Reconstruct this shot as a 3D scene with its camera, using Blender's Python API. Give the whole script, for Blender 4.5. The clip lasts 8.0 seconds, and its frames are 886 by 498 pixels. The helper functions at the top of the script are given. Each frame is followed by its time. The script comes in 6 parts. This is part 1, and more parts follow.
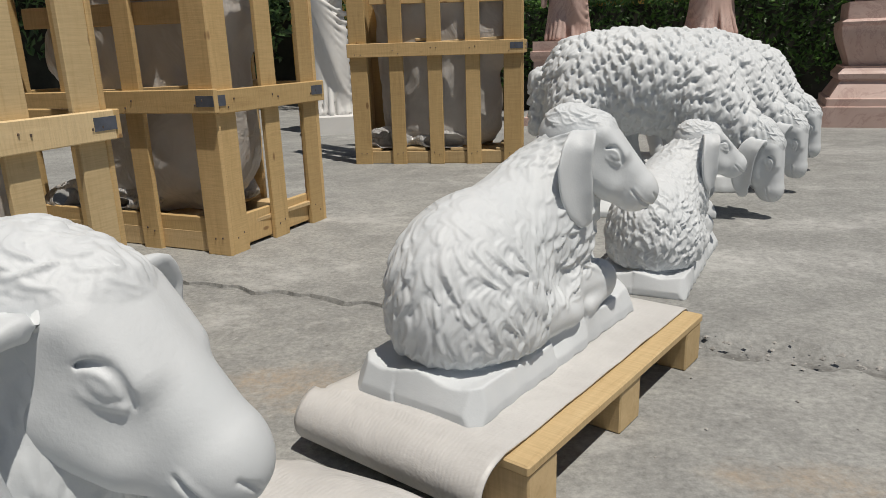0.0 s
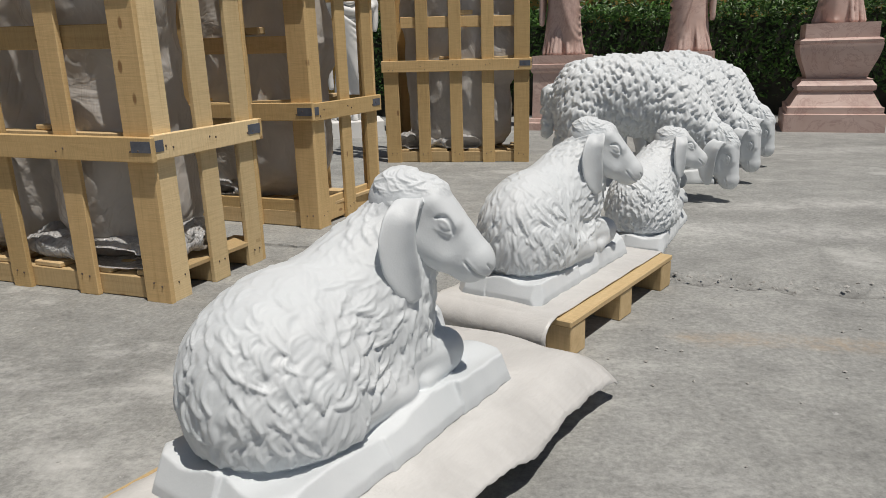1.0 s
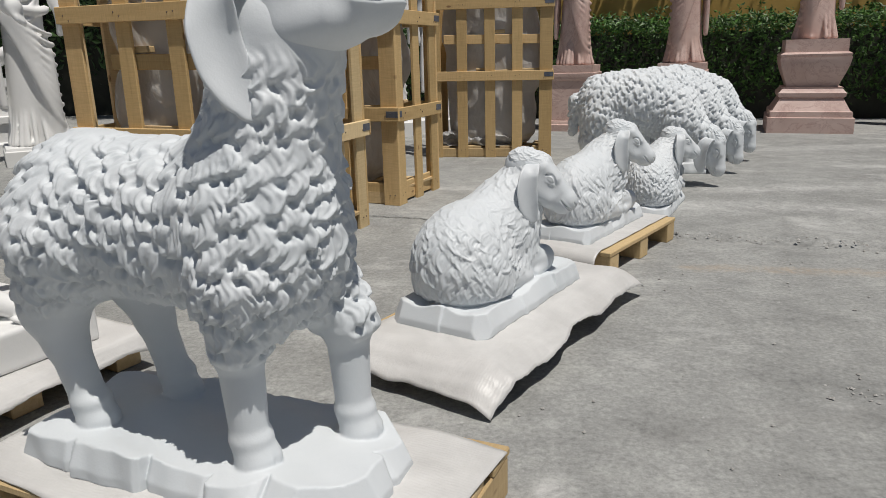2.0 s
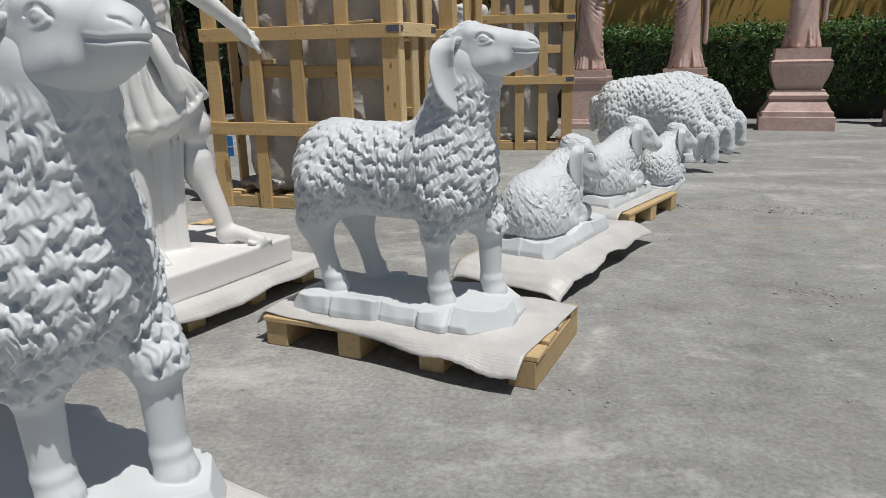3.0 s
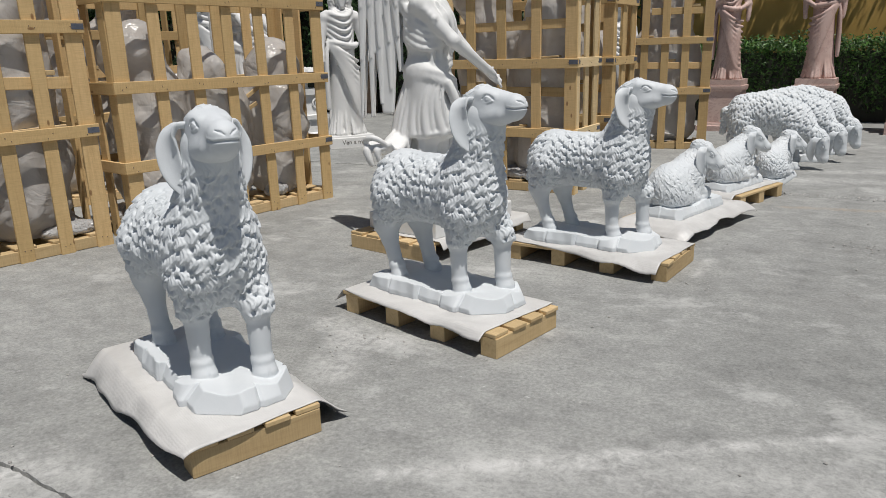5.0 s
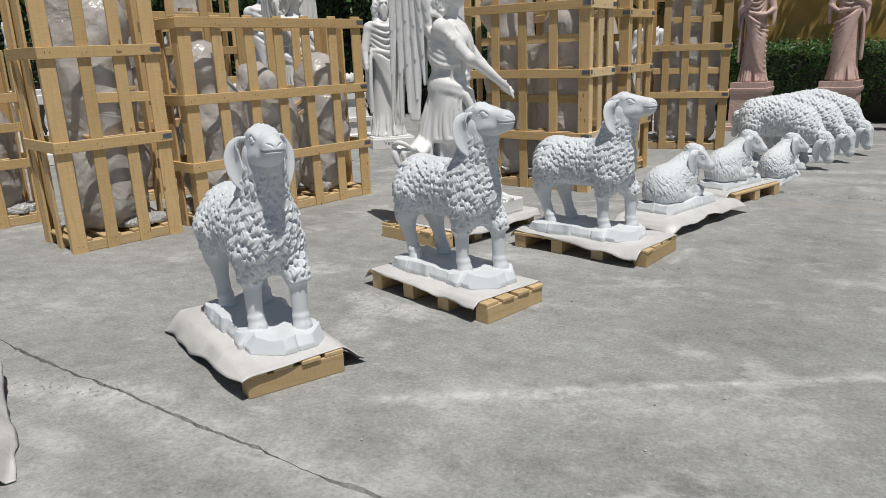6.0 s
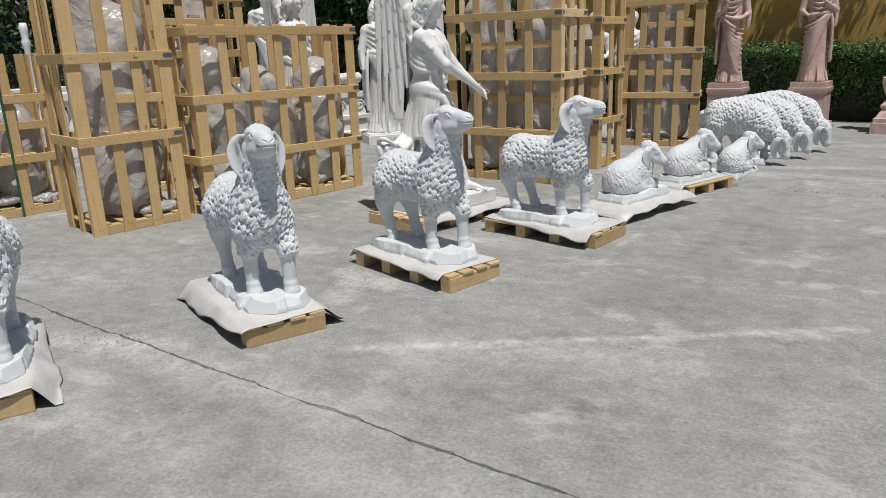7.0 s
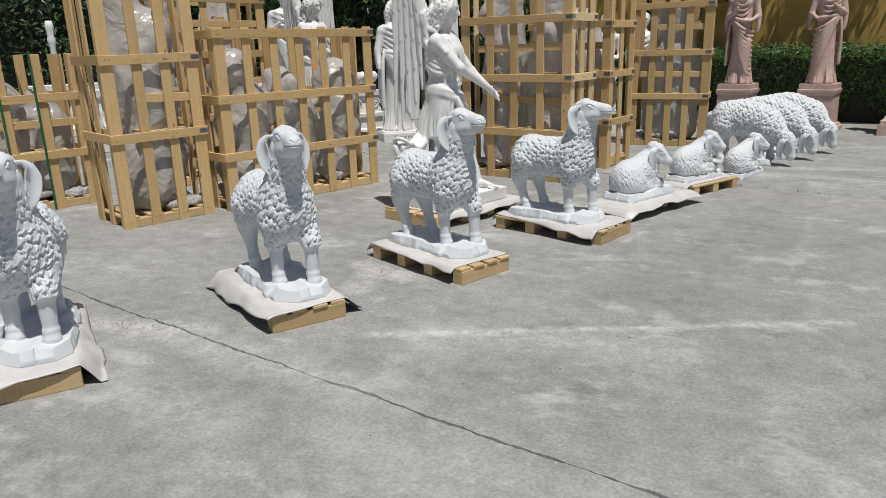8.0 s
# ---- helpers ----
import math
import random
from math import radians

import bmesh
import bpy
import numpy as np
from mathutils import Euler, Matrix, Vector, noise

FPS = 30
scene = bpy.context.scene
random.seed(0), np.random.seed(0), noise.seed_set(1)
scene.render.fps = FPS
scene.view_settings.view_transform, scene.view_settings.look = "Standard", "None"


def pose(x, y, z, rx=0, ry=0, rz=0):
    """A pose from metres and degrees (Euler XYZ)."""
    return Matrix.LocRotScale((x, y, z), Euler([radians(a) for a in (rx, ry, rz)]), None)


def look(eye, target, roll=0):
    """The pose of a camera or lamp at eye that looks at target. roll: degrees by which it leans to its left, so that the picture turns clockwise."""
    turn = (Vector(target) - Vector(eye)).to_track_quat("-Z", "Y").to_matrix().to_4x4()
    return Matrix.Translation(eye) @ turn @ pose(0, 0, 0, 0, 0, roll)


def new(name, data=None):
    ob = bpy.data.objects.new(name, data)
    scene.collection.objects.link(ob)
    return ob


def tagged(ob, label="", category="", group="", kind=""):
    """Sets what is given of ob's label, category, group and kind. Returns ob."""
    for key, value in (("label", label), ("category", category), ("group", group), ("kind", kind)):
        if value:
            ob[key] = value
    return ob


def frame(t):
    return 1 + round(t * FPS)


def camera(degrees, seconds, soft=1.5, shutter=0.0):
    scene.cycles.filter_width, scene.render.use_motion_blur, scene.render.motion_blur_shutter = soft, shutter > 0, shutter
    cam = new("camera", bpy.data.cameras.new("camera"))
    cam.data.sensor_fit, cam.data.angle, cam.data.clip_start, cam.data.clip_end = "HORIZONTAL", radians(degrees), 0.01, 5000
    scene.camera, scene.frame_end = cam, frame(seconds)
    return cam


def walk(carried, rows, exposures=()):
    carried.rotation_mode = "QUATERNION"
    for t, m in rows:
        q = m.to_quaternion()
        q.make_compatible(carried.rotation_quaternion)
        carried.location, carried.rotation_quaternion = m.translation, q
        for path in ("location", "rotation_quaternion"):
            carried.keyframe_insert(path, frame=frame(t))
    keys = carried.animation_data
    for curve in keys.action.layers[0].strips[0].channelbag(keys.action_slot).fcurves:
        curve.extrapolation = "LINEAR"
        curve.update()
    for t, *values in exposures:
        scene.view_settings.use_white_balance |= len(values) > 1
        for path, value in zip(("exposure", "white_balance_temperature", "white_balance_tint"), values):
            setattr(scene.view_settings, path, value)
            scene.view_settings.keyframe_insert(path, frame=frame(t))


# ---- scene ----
cam = camera(64.0, 8.0, soft=0.85)
METRES, EYE, TILT, LEAN, TURN = 8.0, 1.5, 0.0, 0.0, 0.0
PATH = [
    (0, (-1.045, -2.017, 0.691), (-1.29, -0.108, 0.146), -1.9),
    (0.5, (-1.09, -2.401, 0.723), (-1.312, -0.488, 0.183), -1.9),
    (1, (-1.188, -2.845, 0.786), (-1.394, -0.929, 0.25), -1.7),
    (1.2, (-1.219, -3.037, 0.802), (-1.424, -1.119, 0.272), -1.8),
    (2.3, (-1.517, -4.173, 0.906), (-1.706, -2.254, 0.376), -1.4),
    (2.5, (-1.559, -4.4, 0.923), (-1.748, -2.481, 0.392), -1.4),
    (3, (-1.661, -4.91, 0.951), (-1.862, -2.991, 0.423), -1.4),
    (3.5, (-1.733, -5.402, 1.031), (-1.974, -3.49, 0.499), -1.4),
    (4, (-1.81, -5.87, 1.094), (-2.13, -3.969, 0.563), -1.4),
    (4.5, (-1.792, -6.34, 1.12), (-2.227, -4.462, 0.589), -1.6),
    (5, (-1.702, -6.759, 1.205), (-2.256, -4.913, 0.673), -1.7),
    (5.2, (-1.633, -6.86, 1.218), (-2.227, -5.025, 0.689), -1.9),
    (6.5, (-1.043, -7.665, 1.393), (-1.744, -5.872, 0.852), -2.2),
    (7, (-0.853, -7.885, 1.407), (-1.552, -6.092, 0.862), -2.1),
    (7.5, (-0.787, -8.028, 1.434), (-1.494, -6.24, 0.883), -1.9),
    (8, (-0.763, -8.126, 1.466), (-1.493, -6.348, 0.913), -1.8),
]
walk(cam, [(t, look(eye, target, roll)) for t, eye, target, roll in PATH],
     exposures=[(0.0, -0.52, 6800, 10), (1.0, -0.48, 6700, 10), (2.5, -0.51, 6500, 10), (4.5, -0.44, 6450, 10), (8.0, -0.35, 6480, 10)])

# ---- daylight ----
SUN_WAY = Vector((0.26, -0.25, 1.0)).normalized()
world = bpy.data.worlds.new("sky")
scene.world = world
world.use_nodes = True
wt = world.node_tree
wt.nodes.clear()
sky = wt.nodes.new("ShaderNodeTexSky")
sky.sky_type = "NISHITA"
sky.sun_disc = False
sky.sun_elevation = math.asin(SUN_WAY.z)
sky.sun_rotation = math.atan2(SUN_WAY.x, SUN_WAY.y)
back = wt.nodes.new("ShaderNodeBackground")
back.inputs[1].default_value = 0.05
wout = wt.nodes.new("ShaderNodeOutputWorld")
wt.links.new(sky.outputs[0], back.inputs[0])
wt.links.new(back.outputs[0], wout.inputs[0])
sun = new("sun", bpy.data.lights.new("sun", "SUN"))
sun.data.energy = 5.0
sun.data.angle = radians(0.6)
sun.data.color = (1.0, 0.96, 0.90)
sun.matrix_world = look(SUN_WAY * 20, (0, 0, 0))


# ---- materials ----
def shader(name, rough=0.6, metal=0.0):
    m = bpy.data.materials.new(name)
    m.use_nodes = True
    t = m.node_tree
    b = t.nodes["Principled BSDF"]
    b.inputs["Roughness"].default_value = rough
    b.inputs["Metallic"].default_value = metal
    return m, t, b


def coords(t, scale=(1, 1, 1), kind="Object", shift=False):
    c = t.nodes.new("ShaderNodeTexCoord")
    mp = t.nodes.new("ShaderNodeMapping")
    mp.inputs["Scale"].default_value = scale
    t.links.new(c.outputs[kind], mp.inputs["Vector"])
    if shift:
        info = t.nodes.new("ShaderNodeObjectInfo")
        mul = t.nodes.new("ShaderNodeMath")
        mul.operation = "MULTIPLY"
        mul.inputs[1].default_value = 37.0
        t.links.new(info.outputs["Random"], mul.inputs[0])
        t.links.new(mul.outputs[0], mp.inputs["Location"])
    return mp.outputs[0]


def fuzz(t, vec, scale, detail=5.0, rough=0.6, warp=0.0):
    n = t.nodes.new("ShaderNodeTexNoise")
    n.inputs["Scale"].default_value = scale
    n.inputs["Detail"].default_value = detail
    n.inputs["Roughness"].default_value = rough
    n.inputs["Distortion"].default_value = warp
    t.links.new(vec, n.inputs["Vector"])
    return n.outputs["Fac"]


def ramp(t, fac, stops):
    r = t.nodes.new("ShaderNodeValToRGB")
    e = r.color_ramp.elements
    while len(e) < len(stops):
        e.new(0.5)
    for el, (p, c) in zip(e, stops):
        el.position = p
        el.color = (*c, 1) if len(c) == 3 else c
    t.links.new(fac, r.inputs[0])
    return r.outputs[0]


def blend(t, a, b, fac, how="MIX"):
    m = t.nodes.new("ShaderNodeMix")
    m.data_type = "RGBA"
    m.blend_type = how
    for src, k in ((a, 6), (b, 7), (fac, 0)):
        if isinstance(src, tuple):
            m.inputs[k].default_value = (*src, 1)
        elif isinstance(src, (int, float)):
            m.inputs[k].default_value = src
        else:
            t.links.new(src, m.inputs[k])
    return m.outputs[2]


def relief(t, b, height, strength, distance=0.01, chain=None):
    n = t.nodes.new("ShaderNodeBump")
    n.inputs["Strength"].default_value = strength
    n.inputs["Distance"].default_value = distance
    t.links.new(height, n.inputs["Height"])
    if chain is not None:
        t.links.new(chain, n.inputs["Normal"])
    t.links.new(n.outputs[0], b.inputs["Normal"])
    return n.outputs[0]


def arith(t, how, a, b=0.0, clamp=False):
    n = t.nodes.new("ShaderNodeMath")
    n.operation = how
    n.use_clamp = clamp
    for k, src in enumerate((a, b)):
        if isinstance(src, (int, float)):
            n.inputs[k].default_value = src
        else:
            t.links.new(src, n.inputs[k])
    return n.outputs[0]


def stone_mat(name, dark, light, rough=0.55, vein=None, veins=3.0):
    m, t, b = shader(name, rough)
    v = coords(t, shift=True)
    big = fuzz(t, v, 2.5, 6, 0.65, 0.6)
    col = ramp(t, big, [(0.3, dark), (0.7, light)])
    if vein:
        vn = fuzz(t, v, veins, 8, 0.7, 2.5)
        col = blend(t, col, vein, ramp(t, vn, [(0.47, (0, 0, 0)), (0.5, (0.7, 0.7, 0.7)), (0.53, (0, 0, 0))]))
    t.links.new(col, b.inputs["Base Color"])
    fine = fuzz(t, v, 260, 3, 0.6)
    n1 = relief(t, b, fine, 0.10, 0.002)
    relief(t, b, fuzz(t, v, 38, 4, 0.6), 0.12, 0.006, n1)
    rr = ramp(t, fuzz(t, v, 9, 4), [(0.3, (rough - 0.12,) * 3), (0.7, (rough + 0.15,) * 3)])
    t.links.new(rr, b.inputs["Roughness"])
    return m


def wood_mat(name, pale, mid, deep, rough=0.7):
    m, t, b = shader(name, rough)
    v = coords(t, (1.2, 14, 14), shift=True)
    grain = fuzz(t, v, 3.0, 7, 0.7, 0.9)
    col = ramp(t, grain, [(0.25, deep), (0.45, mid), (0.72, pale)])
    saw = fuzz(t, coords(t, (60, 3, 3), shift=True), 4.0, 3, 0.6)
    col = blend(t, col, ramp(t, saw, [(0.35, (0.72, 0.70, 0.66)), (0.6, (1, 1, 1))]), 0.40, "MULTIPLY")
    vk = t.nodes.new("ShaderNodeTexVoronoi")
    vk.inputs["Scale"].default_value = 5.0
    t.links.new(coords(t, (0.7, 1.6, 1.6), shift=True), vk.inputs["Vector"])
    knot = ramp(t, vk.outputs["Distance"], [(0.0, (0.9, 0.9, 0.9)), (0.055, (0.75, 0.75, 0.75)), (0.085, (0, 0, 0))])
    col = blend(t, col, (0.20, 0.10, 0.04), knot)
    info = t.nodes.new("ShaderNodeObjectInfo")
    tone = ramp(t, info.outputs["Random"], [(0.0, (0.78, 0.74, 0.66)), (0.5, (1.0, 0.97, 0.90)), (1.0, (1.12, 1.08, 1.04))])
    col = blend(t, col, tone, 1.0, "MULTIPLY")
    t.links.new(col, b.inputs["Base Color"])
    n1 = relief(t, b, grain, 0.30, 0.003)
    relief(t, b, saw, 0.25, 0.002, n1)
    return m


MARBLE = stone_mat("white_marble", (0.60, 0.635, 0.66), (0.665, 0.69, 0.71), 0.60)
MARBLE_WARM = stone_mat("white_marble_warm", (0.70, 0.70, 0.69), (0.77, 0.77, 0.76), 0.60)
PINK = stone_mat("pink_marble", (0.50, 0.345, 0.30), (0.64, 0.49, 0.44), 0.5, (0.42, 0.27, 0.24), 2.0)
PINE = wood_mat("raw_pine", (0.66, 0.485, 0.255), (0.60, 0.43, 0.215), (0.49, 0.335, 0.16))
# paler copy of raw_pine: sunlight on a crate's ends put into the colour
PINE_SUNLIT = wood_mat("sunlit_pine", (0.84, 0.68, 0.43), (0.79, 0.625, 0.38), (0.68, 0.51, 0.29))
PINE_PALE = wood_mat("pale_pine", (0.65, 0.505, 0.30), (0.585, 0.44, 0.25), (0.46, 0.33, 0.18))


# stains on the slab: from, to, half width, strength
DIRT_LINES = [
    (-0.7, -0.391, 2.4, -1.228, 0.06, 0.9),
    (-0.6, -0.418, 2.3, -1.201, 0.034, 1.0),
    (-3.2, 0.284, -0.7, -0.391, 0.008, 0.7),
    (-3.3, -6.5, -2.2, -6.8, 0.16, 0.5),
    (-1.1, -2.3, -0.2, -2.1, 0.1, 0.5),
    (-0.9, -3.2, 1.5, -3.0, 0.25, 0.4),
    (-4.6, -3.4, -3.9, -2.9, 0.25, 0.35),
    (-3.0, -6.6, 1.0, -7.0, 0.35, 0.35),
]
DUST_LINES = [
    (-2.5, -5.06, -0.1, -4.12, 0.058, 1.0),
    (-2.2, -4.95, -0.9, -4.75, 0.22, 0.55),
    (-4.3, -5.45, -3.35, -5.25, 0.14, 0.85),
    (-3.7, -5.35, -2.2, -5.62, 0.16, 0.7),
    (-3.4, -5.9, -2.6, -6.1, 0.22, 0.5),
    (-2.0, -6.0, -0.4, -6.3, 0.3, 0.4),
    (-3.15, -3.90, -2.75, -4.10, 0.12, 0.9),
    (-2.95, -4.10, -2.85, -4.45, 0.14, 0.8),
    (-0.45, 0.35, 0.9, 0.05, 0.2, 0.75),
    (-0.2, 0.75, 1.6, 0.9, 0.16, 0.7),
    (0.3, 2.5, 2.6, 2.9, 0.2, 0.6),
    (-1.45, -2.86, -1.34, -2.5, 0.05, 0.75),
]
CLAY_LINES = [
    (-1.62, -0.66, -1.42, -0.72, 0.12, 0.8),
    (-0.72, -0.95, 1.0, -1.12, 0.06, 0.6),
]
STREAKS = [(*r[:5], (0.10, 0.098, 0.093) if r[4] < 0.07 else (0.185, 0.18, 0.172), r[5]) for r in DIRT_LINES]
STREAKS += [(*r[:5], (0.64, 0.635, 0.62), r[5]) for r in DUST_LINES]
STREAKS += [(*r[:5], (0.46, 0.33, 0.20), r[5]) for r in CLAY_LINES]


def streak(t, v, x0, y0, x1, y1, wide, most):
    """A ragged stain round the segment from (x0, y0) to (x1, y1)."""
    sep = t.nodes.new("ShaderNodeSeparateXYZ")
    t.links.new(v, sep.inputs[0])
    L = math.hypot(x1 - x0, y1 - y0)
    ux, uy = (x1 - x0) / L, (y1 - y0) / L
    px, py = arith(t, "SUBTRACT", sep.outputs[0], x0), arith(t, "SUBTRACT", sep.outputs[1], y0)
    along = arith(t, "ADD", arith(t, "MULTIPLY", px, ux), arith(t, "MULTIPLY", py, uy))
    side = arith(t, "ABSOLUTE", arith(t, "SUBTRACT", arith(t, "MULTIPLY", px, -uy), arith(t, "MULTIPLY", py, -ux)))
    past = arith(t, "MAXIMUM", arith(t, "MULTIPLY", along, -1.0), arith(t, "SUBTRACT", along, L))
    far = arith(t, "ADD", side, arith(t, "MAXIMUM", past, 0.0))
    near = arith(t, "SUBTRACT", 1.0, arith(t, "DIVIDE", far, wide * 2.2), True)
    rag = fuzz(t, v, 2.2 + 0.25 / wide, 10, 0.80, 0.5)
    grit = ramp(t, fuzz(t, v, 17, 9, 0.8, 0.6), [(0.42, (0, 0, 0)), (0.66, (1, 1, 1))])
    mask = arith(t, "MULTIPLY", arith(t, "SUBTRACT", arith(t, "ADD", near, arith(t, "MULTIPLY", rag, 1.6)), 1.30), 1.7, True)
    return arith(t, "MULTIPLY", arith(t, "MULTIPLY", mask, most), arith(t, "ADD", arith(t, "MULTIPLY", grit, 0.85), 0.15))


def concrete_mat():
    m, t, b = shader("yard_concrete", 0.85)
    v = coords(t)
    big = fuzz(t, v, 0.55, 7, 0.62, 0.1)
    col = ramp(t, big, [(0.28, (0.238, 0.241, 0.233)), (0.5, (0.290, 0.293, 0.283)), (0.72, (0.335, 0.337, 0.325))])
    # blotches of a worn, floated slab
    mott = fuzz(t, coords(t, (1, 1.1, 1)), 2.6, 10, 0.70, 0.1)
    col = blend(t, col, ramp(t, mott, [(0.30, (0.74, 0.74, 0.745)), (0.46, (0.96, 0.96, 0.96)), (0.56, (1.03, 1.03, 1.03)), (0.72, (1.20, 1.20, 1.19))]), 1.0, "MULTIPLY")
    smear = fuzz(t, coords(t, (1, 1.1, 1)), 9.0, 8, 0.66, 0.1)
    col = blend(t, col, ramp(t, smear, [(0.30, (0.84, 0.84, 0.84)), (0.5, (1, 1, 1)), (0.70, (1.16, 1.16, 1.15))]), 1.0, "MULTIPLY")
    grit = fuzz(t, v, 60, 6, 0.8)
    col = blend(t, col, ramp(t, grit, [(0.3, (0.62, 0.62, 0.62)), (0.5, (1, 1, 1)), (0.7, (1.36, 1.36, 1.35))]), 1.0, "MULTIPLY")
    # white marble dust trodden into the slab, with flecks of its own
    dust = fuzz(t, coords(t, (0.8, 1.2, 1)), 1.6, 10, 0.76, 0.1)
    col = blend(t, col, (0.60, 0.60, 0.585), ramp(t, dust, [(0.545, (0, 0, 0)), (0.62, (0.35, 0.35, 0.35)), (0.76, (0.85, 0.85, 0.85))]))
    fleck = fuzz(t, v, 17, 5, 0.78, 0.2)
    col = blend(t, col, (0.66, 0.66, 0.65), ramp(t, fleck, [(0.645, (0, 0, 0)), (0.74, (0.6, 0.6, 0.6))]))
    # warm clay stains
    clay = fuzz(t, coords(t, (0.35, 0.9, 1)), 0.8, 6, 0.7, 0.4)
    col = blend(t, col, (0.40, 0.31, 0.215), ramp(t, clay, [(0.64, (0, 0, 0)), (0.78, (0.4, 0.4, 0.4))]))
    # dark pits and oil spots
    pit = fuzz(t, v, 21, 4, 0.72)
    col = blend(t, col, (0.12, 0.118, 0.112), ramp(t, pit, [(0.655, (0, 0, 0)), (0.74, (0.65, 0.65, 0.65))]))
    # long streaks of dust, clay and wet dark patches, each along its own line on the slab
    for x0, y0, x1, y1, wide, tint, most in STREAKS:
        col = blend(t, col, tint, streak(t, v, x0, y0, x1, y1, wide, most))
    t.links.new(col, b.inputs["Base Color"])
    n1 = relief(t, b, fuzz(t, v, 90, 6, 0.7), 0.45, 0.004)
    relief(t, b, mott, 0.3, 0.02, n1)
    return m


CONCRETE = concrete_mat()


def dull(name, a, b2, rough=0.8, scale=6.0, bump=0.2, metal=0.0):
    m, t, b = shader(name, rough, metal)
    v = coords(t, shift=True)
    f = fuzz(t, v, scale, 6, 0.65, 0.3)
    t.links.new(ramp(t, f, [(0.3, a), (0.7, b2)]), b.inputs["Base Color"])
    relief(t, b, fuzz(t, v, scale * 7, 5, 0.65), bump, 0.004)
    return m


def film_mat(name, col, rough, wrinkle, scale=5.0, dark=0.75, crease=True, through_light=0.0):
    """Plastic film: sharp creases, glossy, uneven in tone."""
    m, t, b = shader(name, rough)
    v = coords(t, shift=True)
    tone = fuzz(t, v, scale * 0.6, 6, 0.6, 0.5)
    t.links.new(ramp(t, tone, [(0.32, tuple(c * dark for c in col)), (0.68, col)]), b.inputs["Base Color"])
    if crease:
        r1 = arith(t, "ABSOLUTE", arith(t, "SUBTRACT", fuzz(t, v, scale, 4, 0.55, 0.9), 0.5))
        r2 = arith(t, "ABSOLUTE", arith(t, "SUBTRACT", fuzz(t, coords(t, (1, 1, 0.5), shift=True), scale * 3.1, 3, 0.5, 0.6), 0.5))
        n1 = relief(t, b, r1, wrinkle, 0.07)
        relief(t, b, r2, wrinkle, 0.03, n1)
        if through_light:
            tl, mx = t.nodes.new("ShaderNodeBsdfTranslucent"), t.nodes.new("ShaderNodeMixShader")
            tl.inputs["Color"].default_value = (0.88, 0.86, 0.84, 1)
            mx.inputs[0].default_value = through_light
            sink = [n for n in t.nodes if n.type == "OUTPUT_MATERIAL"][0]
            t.links.new(b.outputs[0], mx.inputs[1])
            t.links.new(tl.outputs[0], mx.inputs[2])
            t.links.new(mx.outputs[0], sink.inputs["Surface"])
    else:
        # fine ribs along the sheet
        wv = t.nodes.new("ShaderNodeTexWave")
        wv.bands_direction = "Y"
        wv.inputs["Scale"].default_value = 40.0
        wv.inputs["Distortion"].default_value = 4.0
        t.links.new(coords(t), wv.inputs["Vector"])
        n1 = relief(t, b, wv.outputs["Fac"], 0.10, 0.003)
        relief(t, b, fuzz(t, v, scale, 5, 0.6, 0.3), wrinkle, 0.01, n1)
    return m


FOAM = film_mat("foam_sheet", (0.64, 0.63, 0.615), 0.45, 0.6, 9.0, 0.80, False)
WRAP = film_mat("plastic_wrap", (0.70, 0.665, 0.63), 0.20, 0.60, 3.0, 0.62, True, 0.32)
BAG = film_mat("plastic_bag", (0.70, 0.70, 0.70), 0.15, 1.0, 8.0, 0.75, True, 0.3)
STEEL = dull("zinc_strap", (0.12, 0.14, 0.18), (0.20, 0.22, 0.27), 0.5, 20, 0.1, 0.6)
NAIL = dull("nail_head", (0.10, 0.07, 0.05), (0.16, 0.12, 0.09), 0.6, 30, 0.1)
STRAP = dull("green_strap", (0.02, 0.10, 0.05), (0.03, 0.14, 0.07), 0.4, 20, 0.1)
OCHRE = dull("ochre_plaster", (0.44, 0.275, 0.07), (0.55, 0.36, 0.11), 0.9, 1.5, 0.25)
INK = dull("carved_ink", (0.16, 0.15, 0.14), (0.22, 0.21, 0.2), 0.7)
BLUE = dull("blue_paint", (0.02, 0.16, 0.45), (0.03, 0.22, 0.55), 0.5)
BARK = dull("bark", (0.07, 0.05, 0.035), (0.14, 0.10, 0.07), 0.9, 12, 0.7)


def leaf_mat(name, a, b2):
    m, t, b = shader(name, 0.5)
    g = t.nodes.new("ShaderNodeNewGeometry")
    t.links.new(ramp(t, g.outputs["Random Per Island"], [(0.0, a), (0.75, b2), (1.0, tuple(c * 1.6 for c in b2))]), b.inputs["Base Color"])
    b.inputs["Transmission Weight"].default_value = 0.0
    return m


HEDGE_LEAF = leaf_mat("hedge_leaf", (0.014, 0.042, 0.007), (0.055, 0.135, 0.020))
TREE_LEAF = leaf_mat("tree_leaf", (0.022, 0.050, 0.018), (0.06, 0.12, 0.035))
# near-black, the shade deep inside a hedge given as a colour
HEDGE_SHADE = dull("hedge_shade", (0.02, 0.022, 0.015), (0.04, 0.04, 0.03), 0.95)


# ---- mesh tools ----
def mesh_of(name, verts, faces, mat=None, smooth=False):
    me = bpy.data.meshes.new(name)
    me.from_pydata([tuple(v) for v in verts], [], [tuple(f) for f in faces])
    if mat:
        me.materials.append(mat)
    if smooth:
        me.polygons.foreach_set("use_smooth", [True] * len(me.polygons))
    me.update()
    return me


